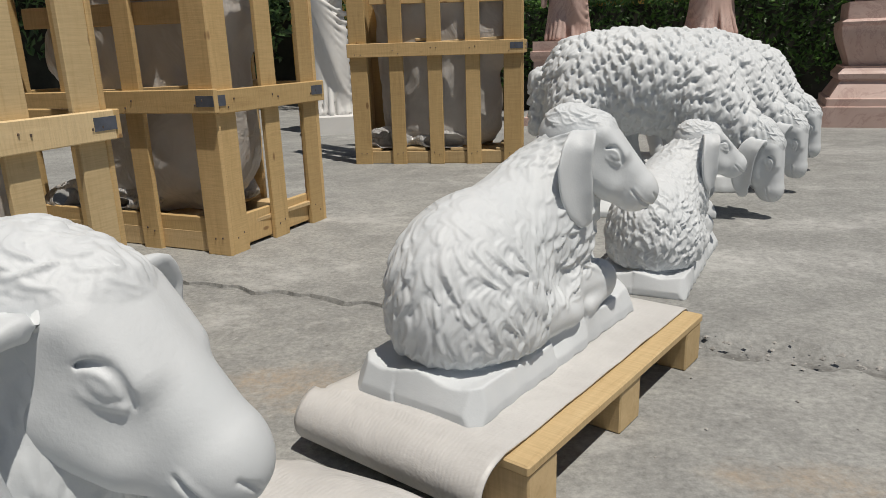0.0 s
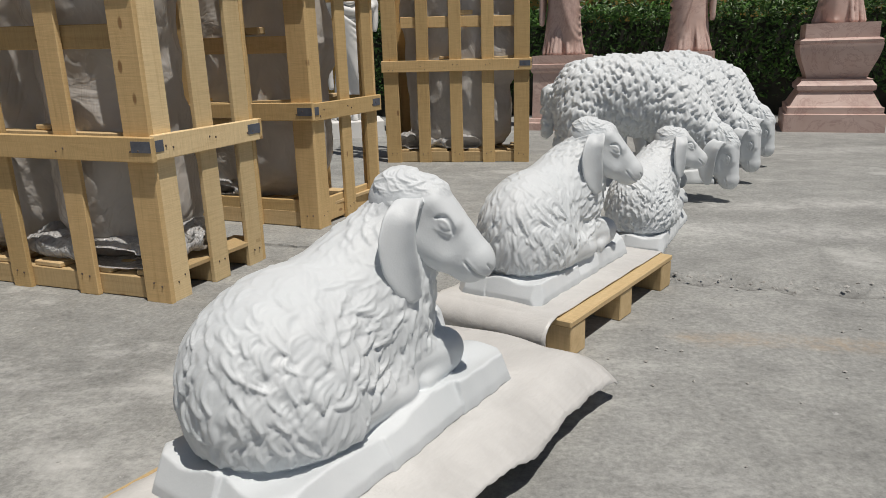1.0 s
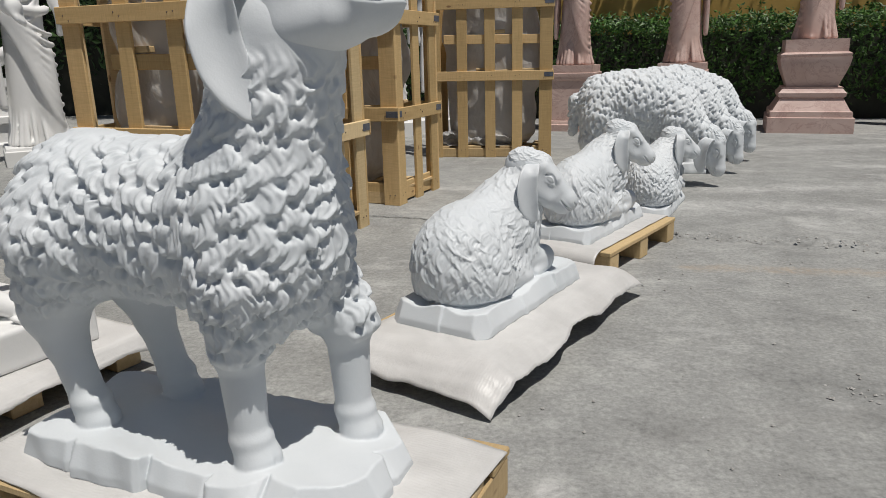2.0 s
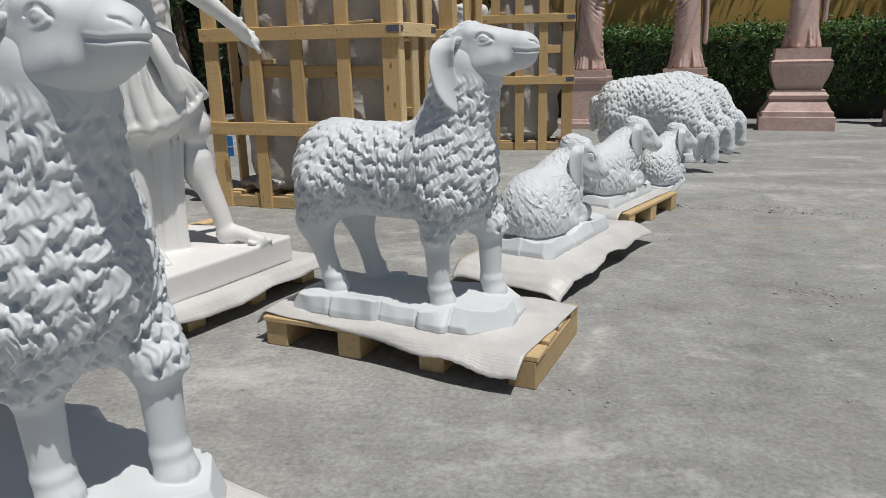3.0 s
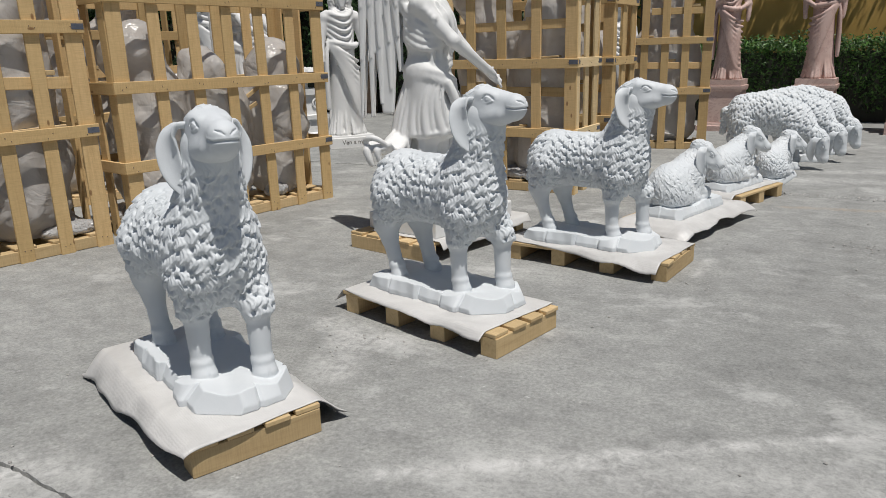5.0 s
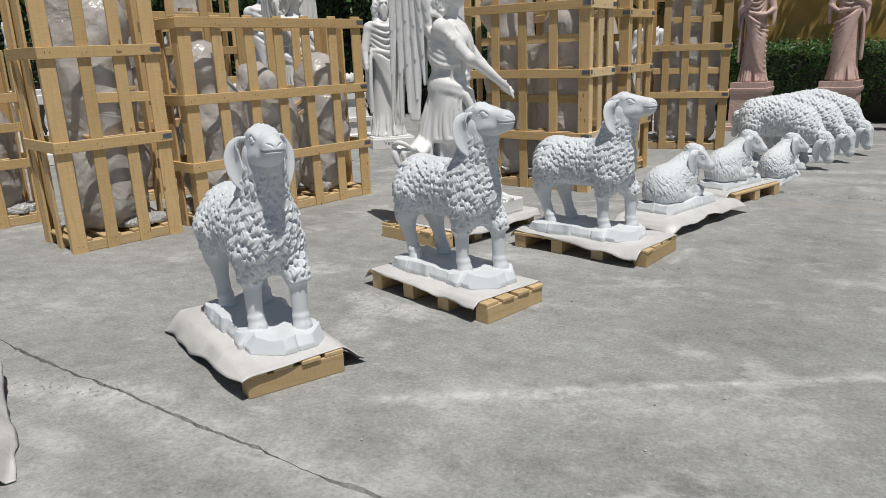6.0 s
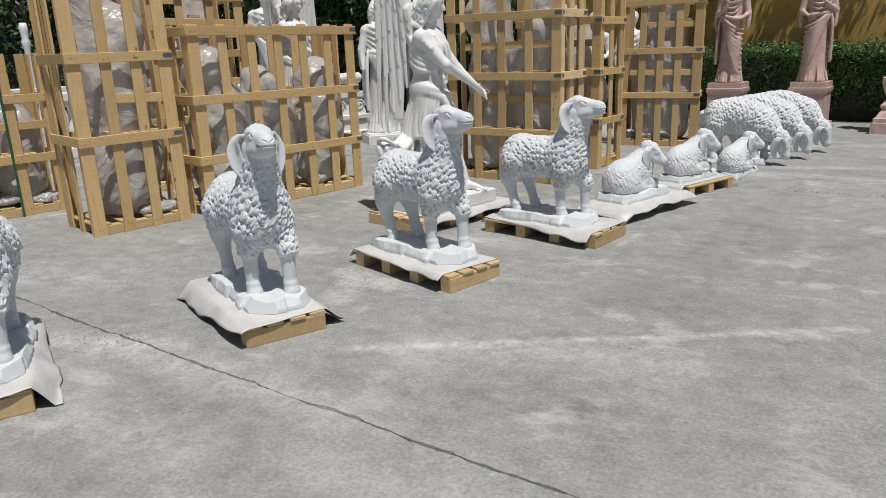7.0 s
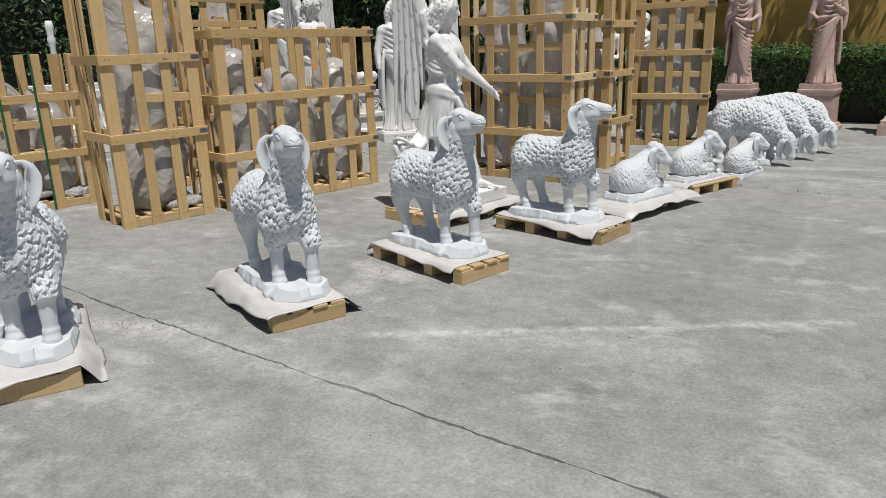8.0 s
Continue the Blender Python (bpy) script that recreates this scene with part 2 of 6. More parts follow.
def quad_mesh(name, V, F, mat, smooth=True):
    """A mesh from numpy arrays of vertices and quads."""
    me = bpy.data.meshes.new(name)
    me.vertices.add(len(V))
    me.vertices.foreach_set("co", np.ascontiguousarray(V, np.float32).ravel())
    me.loops.add(F.size)
    me.loops.foreach_set("vertex_index", np.ascontiguousarray(F, np.int32).ravel())
    me.polygons.add(len(F))
    me.polygons.foreach_set("loop_start", np.arange(0, F.size, F.shape[1], dtype=np.int32))
    me.polygons.foreach_set("use_smooth", np.full(len(F), smooth))
    me.materials.append(mat)
    me.update(calc_edges=True)
    me.validate()
    return me


def part(name, data, parent, m=None, label=""):
    ob = new(name, data)
    ob.parent = parent
    if m is not None:
        ob.matrix_basis = m
    if label:
        tagged(ob, label)
    return ob


def thing(name, m, label, category, group="", data=None, kind=""):
    ob = new(name, data)
    ob.matrix_basis = m
    return tagged(ob, label, category, group, kind)


_planks = {}


def plank(l, w, h, mat=None, bevel=0.003):
    """A sawn board: long axis x, centred, softened edges. Alike boards share one mesh."""
    mat = mat or PINE
    key = (round(l, 3), round(w, 3), round(h, 3), mat.name)
    if key not in _planks:
        bm = bmesh.new()
        bmesh.ops.create_cube(bm, size=1.0)
        bmesh.ops.scale(bm, vec=(l, w, h), verts=bm.verts)
        bmesh.ops.bevel(bm, geom=bm.edges[:], offset=min(bevel, h * 0.3, w * 0.3), segments=1, affect="EDGES")
        me = bpy.data.meshes.new("plank")
        bm.to_mesh(me)
        bm.free()
        me.materials.append(mat)
        _planks[key] = me
    return _planks[key]


def between(a, b, up=(0, 0, 1)):
    """The pose of a board whose x axis runs from a to b."""
    a, b = Vector(a), Vector(b)
    x = (b - a).normalized()
    y = Vector(up).cross(x)
    y = y.normalized() if y.length > 1e-4 else Vector((0, 1, 0))
    z = x.cross(y)
    m = Matrix((x, y, z)).transposed().to_4x4()
    m.translation = (a + b) / 2
    return m


def waves(P, freq, seed, octaves=4):
    """Smooth vectorised noise, about -1 to 1, from rotated sines."""
    rng = np.random.default_rng(seed)
    out, amp = np.zeros(len(P)), 1.0
    tot = 0.0
    for o in range(octaves):
        for _ in range(3):
            w = rng.normal(size=3)
            w *= freq * (1.0 + 0.3 * rng.random()) / np.linalg.norm(w)
            ph = rng.random(3) * 6.28
            out += amp * np.sin(P @ w * 6.28 + ph[0] + 1.3 * np.sin(P @ np.roll(w, 1) * 3.1 + ph[1]))
            tot += amp
        freq *= 1.9
        amp *= 0.55
    return out / tot * 1.8


class Clay:
    """A smooth-blended solid on a grid, turned into a quad skin."""

    def __init__(self, lo, hi, step):
        self.lo, self.step = np.array(lo, float), step
        self.n = np.ceil((np.array(hi) - lo) / step).astype(int) + 1
        self.d = np.full(self.n, 9.0, np.float32)

    def _zone(self, lo, hi):
        i0 = np.clip(np.floor((np.array(lo) - self.lo) / self.step).astype(int), 0, self.n - 1)
        i1 = np.clip(np.ceil((np.array(hi) - self.lo) / self.step).astype(int) + 1, 1, self.n)
        s = tuple(slice(a, b) for a, b in zip(i0, i1))
        ax = [(self.lo[k] + self.step * np.arange(i0[k], i1[k])).astype(np.float32) for k in range(3)]
        return s, ax[0][:, None, None], ax[1][None, :, None], ax[2][None, None, :]

    def _join(self, s, d, k, cut):
        a = self.d[s]
        if cut:
            h = np.clip(0.5 - 0.5 * (a + d) / k, 0, 1)
            self.d[s] = a * (1 - h) - d * h + k * h * (1 - h)
        else:
            h = np.clip(0.5 + 0.5 * (a - d) / k, 0, 1)
            self.d[s] = a * (1 - h) + d * h - k * h * (1 - h)

    def cone(self, a, b, ra, rb, k=0.03, cut=False, flat=(1, 1, 1)):
        """A limb from a to b that tapers from ra to rb; flat squeezes it along the axes."""
        a, b, fl = np.array(a, float), np.array(b, float), np.array(flat, float)
        pad = max(ra, rb) * fl.max() + k + 2 * self.step
        s, X, Y, Z = self._zone(np.minimum(a, b) - pad, np.maximum(a, b) + pad)
        q = (b - a) / fl
        px, py, pz = (X - a[0]) / fl[0], (Y - a[1]) / fl[1], (Z - a[2]) / fl[2]
        h = np.clip((px * q[0] + py * q[1] + pz * q[2]) / max(q @ q, 1e-9), 0, 1)
        d = np.sqrt((px - q[0] * h) ** 2 + (py - q[1] * h) ** 2 + (pz - q[2] * h) ** 2) - (ra + (rb - ra) * h)
        self._join(s, d * fl.min() if cut else d * float(np.mean(fl)), k, cut)
        return self

    def tube(self, C, r, k=0.01):
        """A chain of cones through the points C with radii r, joined to the rest as one form."""
        pad = float(np.max(r)) + k + 2 * self.step
        s, X, Y, Z = self._zone(C.min(0) - pad, C.max(0) + pad)
        best = None
        for a, b, ra, rb in zip(C, C[1:], r, r[1:]):
            q = b - a
            px, py, pz = X - a[0], Y - a[1], Z - a[2]
            h = np.clip((px * q[0] + py * q[1] + pz * q[2]) / max(q @ q, 1e-9), 0, 1)
            d = np.sqrt((px - q[0] * h) ** 2 + (py - q[1] * h) ** 2 + (pz - q[2] * h) ** 2) - (ra + (rb - ra) * h)
            best = d if best is None else np.minimum(best, d)
        self._join(s, best.astype(np.float32), k, False)
        return self

    def ball(self, c, r, k=0.03, cut=False, turn=None):
        c, r = np.array(c, float), np.array(r, float) * np.ones(3)
        pad = r.max() + k + 2 * self.step
        s, X, Y, Z = self._zone(c - pad, c + pad)
        X, Y, Z = np.broadcast_arrays(X - c[0], Y - c[1], Z - c[2])
        if turn is not None:
            R = np.array(Euler([radians(v) for v in turn]).to_matrix())
            X, Y, Z = (R[0, i] * X + R[1, i] * Y + R[2, i] * Z for i in range(3))
        k0 = np.sqrt((X / r[0]) ** 2 + (Y / r[1]) ** 2 + (Z / r[2]) ** 2)
        k1 = np.sqrt((X / r[0] ** 2) ** 2 + (Y / r[1] ** 2) ** 2 + (Z / r[2] ** 2) ** 2) + 1e-6
        self._join(s, k0 * (k0 - 1) / k1, k, cut)
        return self

    def leaf(self, line, wide, thick, across, cup=0.0, k=0.012):
        """A bent strip along a line of points, wide[i] either way along across, with rounded edges."""
        pts = np.array(line, float)
        w0 = np.array(across, float)
        w0 /= np.linalg.norm(w0)
        pad = max(wide) + thick + k + 3 * self.step
        s, X, Y, Z = self._zone(pts.min(0) - pad, pts.max(0) + pad)
        best = None
        for a, b, wa, wb in zip(pts, pts[1:], wide, wide[1:]):
            q = b - a
            q = q - w0 * (q @ w0) * 0.0
            px, py, pz = X - a[0], Y - a[1], Z - a[2]
            h = np.clip((px * q[0] + py * q[1] + pz * q[2]) / (q @ q), 0, 1)
            ox, oy, oz = px - q[0] * h, py - q[1] * h, pz - q[2] * h
            u = ox * w0[0] + oy * w0[1] + oz * w0[2]
            n = np.cross(w0, q)
            n /= np.linalg.norm(n)
            bend = cup * u * u
            rx, ry, rz = ox - w0[0] * u - n[0] * bend, oy - w0[1] * u - n[1] * bend, oz - w0[2] * u - n[2] * bend
            W = np.maximum(wa + (wb - wa) * h - thick, 0)
            d = np.sqrt(np.maximum(np.abs(u) - W, 0) ** 2 + rx * rx + ry * ry + rz * rz) - thick
            best = d if best is None else np.minimum(best, d)
        self._join(s, best.astype(np.float32), k, False)
        return self

    def rock(self, c, half, planes, k=0.004, r=0.01):
        """A block with hewn corners: planes are (nx, ny, nz, offset)."""
        c, half = np.array(c, float), np.array(half, float)
        s, X, Y, Z = self._zone(c - half - 0.03, c + half + 0.03)
        X, Y, Z = X - c[0], Y - c[1], Z - c[2]
        d = np.maximum(np.maximum(np.abs(X) - half[0], np.abs(Y) - half[1]), np.abs(Z) - half[2])
        for nx, ny, nz, o in planes:
            l = math.sqrt(nx * nx + ny * ny + nz * nz)
            d = np.maximum(d, (nx * X + ny * Y + nz * Z) / l - o)
        self._join(s, d - 0 * X, k, False)
        return self

    def skin(self, relax=2):
        d, st = self.d, self.step
        neg = d < 0
        cell = np.zeros(self.n - 1, np.int8)
        acc = np.zeros((*(self.n - 1), 3), np.float32)
        cnt = np.zeros(self.n - 1, np.float32)
        for dx in (0, 1):
            for dy in (0, 1):
                for dz in (0, 1):
                    cell += neg[dx: self.n[0] - 1 + dx, dy: self.n[1] - 1 + dy, dz: self.n[2] - 1 + dz]
        live = (cell > 0) & (cell < 8)
        ids = np.argwhere(live)
        num = np.full(self.n - 1, -1, np.int64)
        num[live] = np.arange(len(ids))
        I = ids
        pos, hits = np.zeros((len(I), 3)), np.zeros(len(I))
        corners = [(a, b, c) for a in (0, 1) for b in (0, 1) for c in (0, 1)]
        for p in corners:
            for ax in range(3):
                if p[ax]:
                    continue
                q = list(p)
                q[ax] = 1
                va = d[I[:, 0] + p[0], I[:, 1] + p[1], I[:, 2] + p[2]]
                vb = d[I[:, 0] + q[0], I[:, 1] + q[1], I[:, 2] + q[2]]
                x = (va < 0) != (vb < 0)
                f = np.where(x, va / np.where(x, va - vb, 1), 0)
                e = np.tile(np.array(p, float), (len(I), 1))
                e[:, ax] = f
                pos += e * x[:, None]
                hits += x
        V = self.lo + st * (I + pos / hits[:, None])
        quads = []
        for ax in range(3):
            sl0, sl1 = [slice(None)] * 3, [slice(None)] * 3
            sl0[ax], sl1[ax] = slice(0, -1), slice(1, None)
            x = neg[tuple(sl0)] != neg[tuple(sl1)]
            E = np.argwhere(x)
            u, v = (ax + 1) % 3, (ax + 2) % 3
            ok = (E[:, u] > 0) & (E[:, v] > 0) & (E[:, u] < self.n[u] - 1) & (E[:, v] < self.n[v] - 1)
            E = E[ok]
            inside = neg[E[:, 0], E[:, 1], E[:, 2]]
            ring = []
            for du, dv in ((1, 1), (0, 1), (0, 0), (1, 0)):
                C = E.copy()
                C[:, u] -= du
                C[:, v] -= dv
                ring.append(num[C[:, 0], C[:, 1], C[:, 2]])
            Q = np.stack(ring, 1)
            Q[~inside] = Q[~inside][:, ::-1]
            quads.append(Q)
        F = np.concatenate(quads)
        F = F[(F >= 0).all(1)]
        for _ in range(relax):
            V = V + 0.5 * (spread(V, F) - V)
        return V, F


def spread(V, F):
    """The mean of each vertex's neighbours."""
    a = F.ravel()
    b = np.roll(F, -1, 1).ravel()
    n = np.bincount(a, minlength=len(V)) + np.bincount(b, minlength=len(V))
    out = np.empty_like(V)
    for k in range(V.shape[1]):
        out[:, k] = (np.bincount(a, V[b, k], len(V)) + np.bincount(b, V[a, k], len(V))) / np.maximum(n, 1)
    return out


def normals(V, F):
    fn = np.cross(V[F[:, 2]] - V[F[:, 0]], V[F[:, 3]] - V[F[:, 1]])
    out = np.zeros_like(V)
    for c in range(4):
        for k in range(3):
            out[:, k] += np.bincount(F[:, c], fn[:, k], len(V))
    return out / np.maximum(np.linalg.norm(out, axis=1, keepdims=True), 1e-12)


def fleece(V, F, cover, way, spacing, size, lift, seed, curl=0.5, strands=6.5, tip_run=0.24, wavy=0.25, slim=0.42, stray=0.25, pocket=0.0):
    """Carved locks of wool: overlapping pointed tufts along way(P), where cover is above zero."""
    rng = np.random.default_rng(seed)
    N = normals(V, F)
    cand = rng.permutation(np.flatnonzero(cover > 0.25))[:12000]
    got = np.empty((0, 3))
    pick = []
    for i in cand:
        if len(got) == 0 or ((got - V[i]) ** 2).sum(1).min() > spacing ** 2:
            got = np.vstack([got, V[i]])
            pick.append(i)
    H, D = np.zeros(len(V)), np.zeros(len(V))
    lean = rng.normal(size=3)
    for i in pick:
        n = N[i]
        f = way(V[i]) + rng.normal(size=3) * stray
        f -= n * (f @ n)
        f /= np.linalg.norm(f) + 1e-9
        s = np.cross(n, f)
        L = size * (0.8 + 0.5 * rng.random())
        W = L * slim * (0.9 + 0.35 * rng.random())
        off = V - V[i]
        near = np.flatnonzero((off ** 2).sum(1) < (1.5 * L) ** 2)
        o = off[near]
        u = o @ f / L
        bend = curl * (rng.random() - 0.5) * 2
        turn = math.sin(V[i] @ lean * 9.0 + seed)
        v = (o @ s / W) + bend * (u * u - 0.2) + wavy * turn * np.sin(4.2 * u)
        wid = np.clip(1.08 - 0.80 * np.clip(u, 0, 2) ** 1.5, 0.05, 1)
        prof = np.clip(1 - (v / wid) ** 2, 0, 1) ** 0.6
        rise = np.clip((u + 0.75) / 1.3, 0, 1) ** 1.25
        tip = np.clip((1.02 - u) / tip_run, 0, 1)
        groove = 0.80 + 0.20 * np.cos(v * strands / (0.6 + 0.4 * wid) + 0.8 * np.sin(3 * u + i))
        h = lift * (0.75 + 0.5 * rng.random()) * prof * rise * tip * groove
        facing = (N[near] @ n) > 0.15
        H[near] = np.maximum(H[near], h * facing)
        if pocket:
            hole = np.exp(-((u - 1.15) / 0.20) ** 2 - (v / 0.50) ** 2) * facing
            D[near] = np.maximum(D[near], hole)
    H = H - (pocket * lift + 0.6 * H) * D * np.clip(1.15 - H / (0.75 * lift), 0, 1)
    return V + N * (H * np.clip(cover, 0, 1))[:, None]


# ---- the yard ----
def ground_sheet():
    """One sheet to the horizon, with two broken slab joints sunk into it."""
    rng = np.random.default_rng(3)
    xs = np.concatenate([[-900, -60, -25], np.arange(-12, 6.01, 0.025), [25, 60, 900]])
    inner = (xs > -13) & (xs < 7)

    def wander(seed, amp, fine):
        P = np.c_[xs, 0 * xs, 0 * xs]
        return inner * (amp * waves(P, 0.35, seed, 3) + fine * waves(P, 6.0, seed + 1, 4))

    j1 = -5.285 - 0.258 * np.clip(xs + 3.5, -9, 9) + wander(5, 0.03, 0.007)
    j2 = -0.445 - 0.27 * np.clip(xs + 0.5, -9, 6) + wander(8, 0.03, 0.020)
    w1 = 0.0016 + inner * (0.0028 * waves(np.c_[xs, xs, xs], 1.5, 11) + 0.0022 * waves(np.c_[xs, xs, xs], 11, 12))
    w2 = np.where(xs > -0.75, 0.030, 0.006) + inner * np.where(xs > -0.75, 0.018, 0.003) * (1 + waves(np.c_[xs, xs, xs], 4, 14))
    w1, w2 = np.maximum(w1 * 1.5, 0.0009), np.maximum(w2, 0.003)
    lip = inner * 0.004 * waves(np.c_[xs, xs, xs], 9, 21)
    rows = [(0 * xs - 900, 0 * xs), (0 * xs - 30, 0 * xs)]
    for j, w, deep in ((j1, w1, 0.035), (j2, w2, 0.030)):
        ww = w * 1.6
        rows += [(j - ww - 0.06, 0 * xs), (j - ww, -0.002 + lip * 0.3), (j - w * 0.5, -deep + 0.010 * waves(np.c_[xs, j, xs], 8, 31) * (deep > 0.02)),
                 (j + w * 0.5, -deep * 0.8 + 0 * xs), (j + ww, -0.001 + lip * 0.3), (j + ww + 0.06, 0 * xs)]
    rows += [(0 * xs + 30, 0 * xs), (0 * xs + 900, 0 * xs)]
    n = len(xs)
    V = np.concatenate([np.c_[xs, y, z] for y, z in rows])
    i = np.arange(n - 1)
    F = np.concatenate([np.c_[r * n + i, r * n + i + 1, (r + 1) * n + i + 1, (r + 1) * n + i] for r in range(len(rows) - 1)])
    ob = new("ground", quad_mesh("ground", V, F, CONCRETE, False))
    return tagged(ob, "grey concrete yard with cracks, pale dust and stains", "ground", kind="structure")


ground_sheet()


def rubble():
    """Crumbs of concrete and marble along the broken joint and on the slab."""
    rng = np.random.default_rng(12)
    V, F = [], []
    spots = []
    for _ in range(260):
        x = rng.uniform(-0.7, 2.2)
        spots.append((x, -0.445 - 0.27 * (x + 0.5) + rng.normal() * 0.05, 0.002 + 0.008 * rng.random() ** 2))
    for cx, cy, n, s in ((-0.45, -2.1, 45, 0.12), (-3.85, -5.35, 70, 0.14), (-1.45, -3.0, 12, 0.05), (-1.1, -2.2, 30, 0.5), (-2.9, -4.2, 40, 0.18), (-0.6, -1.0, 30, 0.4), (-2.5, -5.5, 60, 1.2), (-0.9, -3.6, 60, 1.2)):
        for _ in range(n):
            spots.append((cx + rng.normal() * s, cy + rng.normal() * s * 0.6, rng.uniform(0.002, 0.008)))
    base = np.array([(1, 0, 0), (0, 1, 0), (-1, 0, 0), (0, -1, 0), (0, 0, 1), (0, 0, -1)], float)
    tri = [(0, 1, 4), (1, 2, 4), (2, 3, 4), (3, 0, 4), (1, 0, 5), (2, 1, 5), (3, 2, 5), (0, 3, 5)]
    for x, y, r in spots:
        k = len(V)
        for b in base:
            V.append((x + b[0] * r * rng.uniform(0.6, 1.3), y + b[1] * r * rng.uniform(0.6, 1.3), 0.4 * r + b[2] * r * rng.uniform(0.4, 0.8)))
        F += [(a + k, b + k, c + k) for a, b, c in tri]
    chips = dull("stone_chips", (0.26, 0.25, 0.235), (0.50, 0.49, 0.47), 0.9, 9)
    tagged(new("rubble", mesh_of("rubble", V, F, chips)), "small chips of concrete and white stone scattered on the yard", "rubble", kind="stuff")


rubble()


# ---- pallets and sheets ----
def pallet(centre, turn, long, short, label, high=0.105, beams=4, boards=4, seed=0):
    rng = random.Random(seed)
    ob = thing("pallet", pose(*centre, 0, 0, turn), label, "pallet", "pallets under the statues")
    bh, th = high - 0.018, 0.018
    for i in range(beams):
        x = -long / 2 + 0.05 + (long - 0.10) * i / (beams - 1)
        part("beam", plank(short - 0.01 * rng.random(), 0.085, bh, PINE_PALE), ob, pose(x, 0, bh / 2, 0, 0, 90 + rng.uniform(-1.5, 1.5)))
    w = short / boards * 0.80
    for i in range(boards):
        y = -short / 2 + w / 2 + (short - w) * i / (boards - 1)
        part("deck_board", plank(long - 0.02 * rng.random(), round(w, 3), th, PINE_PALE), ob, pose(rng.uniform(-0.01, 0.01), y, bh + th / 2, 0, 0, rng.uniform(-0.6, 0.6)))
    return ob


def foam_sheet(centre, turn, top, x0, x1, y0, y1, hx, hy, label, seed, droop=0.8, lift=0.01, ripple=0.002, skew=0.0, roll=0.0):
    """A thin packing sheet lying on a pallet of half size hx, hy; what reaches past its edges sags."""
    rng = np.random.default_rng(seed)
    nx, ny = int((x1 - x0) / 0.012), int((y1 - y0) / 0.012)
    X, Y = np.meshgrid(np.linspace(x0, x1, nx), np.linspace(y0, y1, ny), indexing="ij")
    P = np.c_[X.ravel(), Y.ravel(), 0 * X.ravel()]
    c, q = math.cos(radians(skew)), math.sin(radians(skew))
    P[:, 0], P[:, 1] = c * P[:, 0] - q * P[:, 1], q * P[:, 0] + c * P[:, 1]
    wob = waves(P, 1.3, seed, 3)
    # ragged outline
    ex = 0.018 * waves(P, 2.2, seed + 4, 3)
    P[:, 0] += ex * np.clip(np.abs(P[:, 0]) / hx - 0.8, 0, 1) * 1.6
    P[:, 1] += 0.018 * waves(P, 2.0, seed + 5, 3) * np.clip(np.abs(P[:, 1]) / hy - 0.8, 0, 1) * 1.6
    ox = np.maximum(np.abs(P[:, 0]) - hx, 0)
    oy = np.maximum(np.abs(P[:, 1]) - hy, 0)
    out = np.hypot(ox, oy)
    stiff = droop * (0.75 + 0.45 * wob)
    drop = out * np.clip(stiff, 0.1, 1.2) + 1.8 * out ** 2
    P[:, 0] -= np.sign(P[:, 0]) * np.minimum(ox, drop) * 0.35
    P[:, 1] -= np.sign(P[:, 1]) * np.minimum(oy, drop) * 0.35
    P[:, 2] = top + 0.003 + lift * np.clip(wob, 0, 1) * np.clip(1 - out * 3, 0, 1) - drop + ripple * np.sin(P[:, 0] * 170 + 2 * wob) * np.clip(out * 12, 0.15, 1)
    if roll:
        # the near end curls over and under itself
        e = np.maximum(-hx - X.ravel(), 0)
        a = e / roll
        P[:, 0] = np.where(e > 0, -hx - roll * np.sin(a), P[:, 0])
        P[:, 2] = np.where(e > 0, top + 0.004 - roll * (1 - np.cos(a)) * 0.8, P[:, 2])
    P[:, 2] = np.maximum(P[:, 2], 0.006)
    i = np.arange(nx - 1)[:, None] * ny + np.arange(ny - 1)[None, :]
    F = np.stack([i, i + ny, i + ny + 1, i + 1], -1).reshape(-1, 4)
    ob = thing("foam_sheet", pose(*centre, 0, 0, turn), label, "packing sheet", "packing sheets", quad_mesh("foam_sheet", P, F, FOAM))
    th = ob.modifiers.new("thickness", "SOLIDIFY")
    th.thickness, th.offset = 0.003, 1.0
    return ob


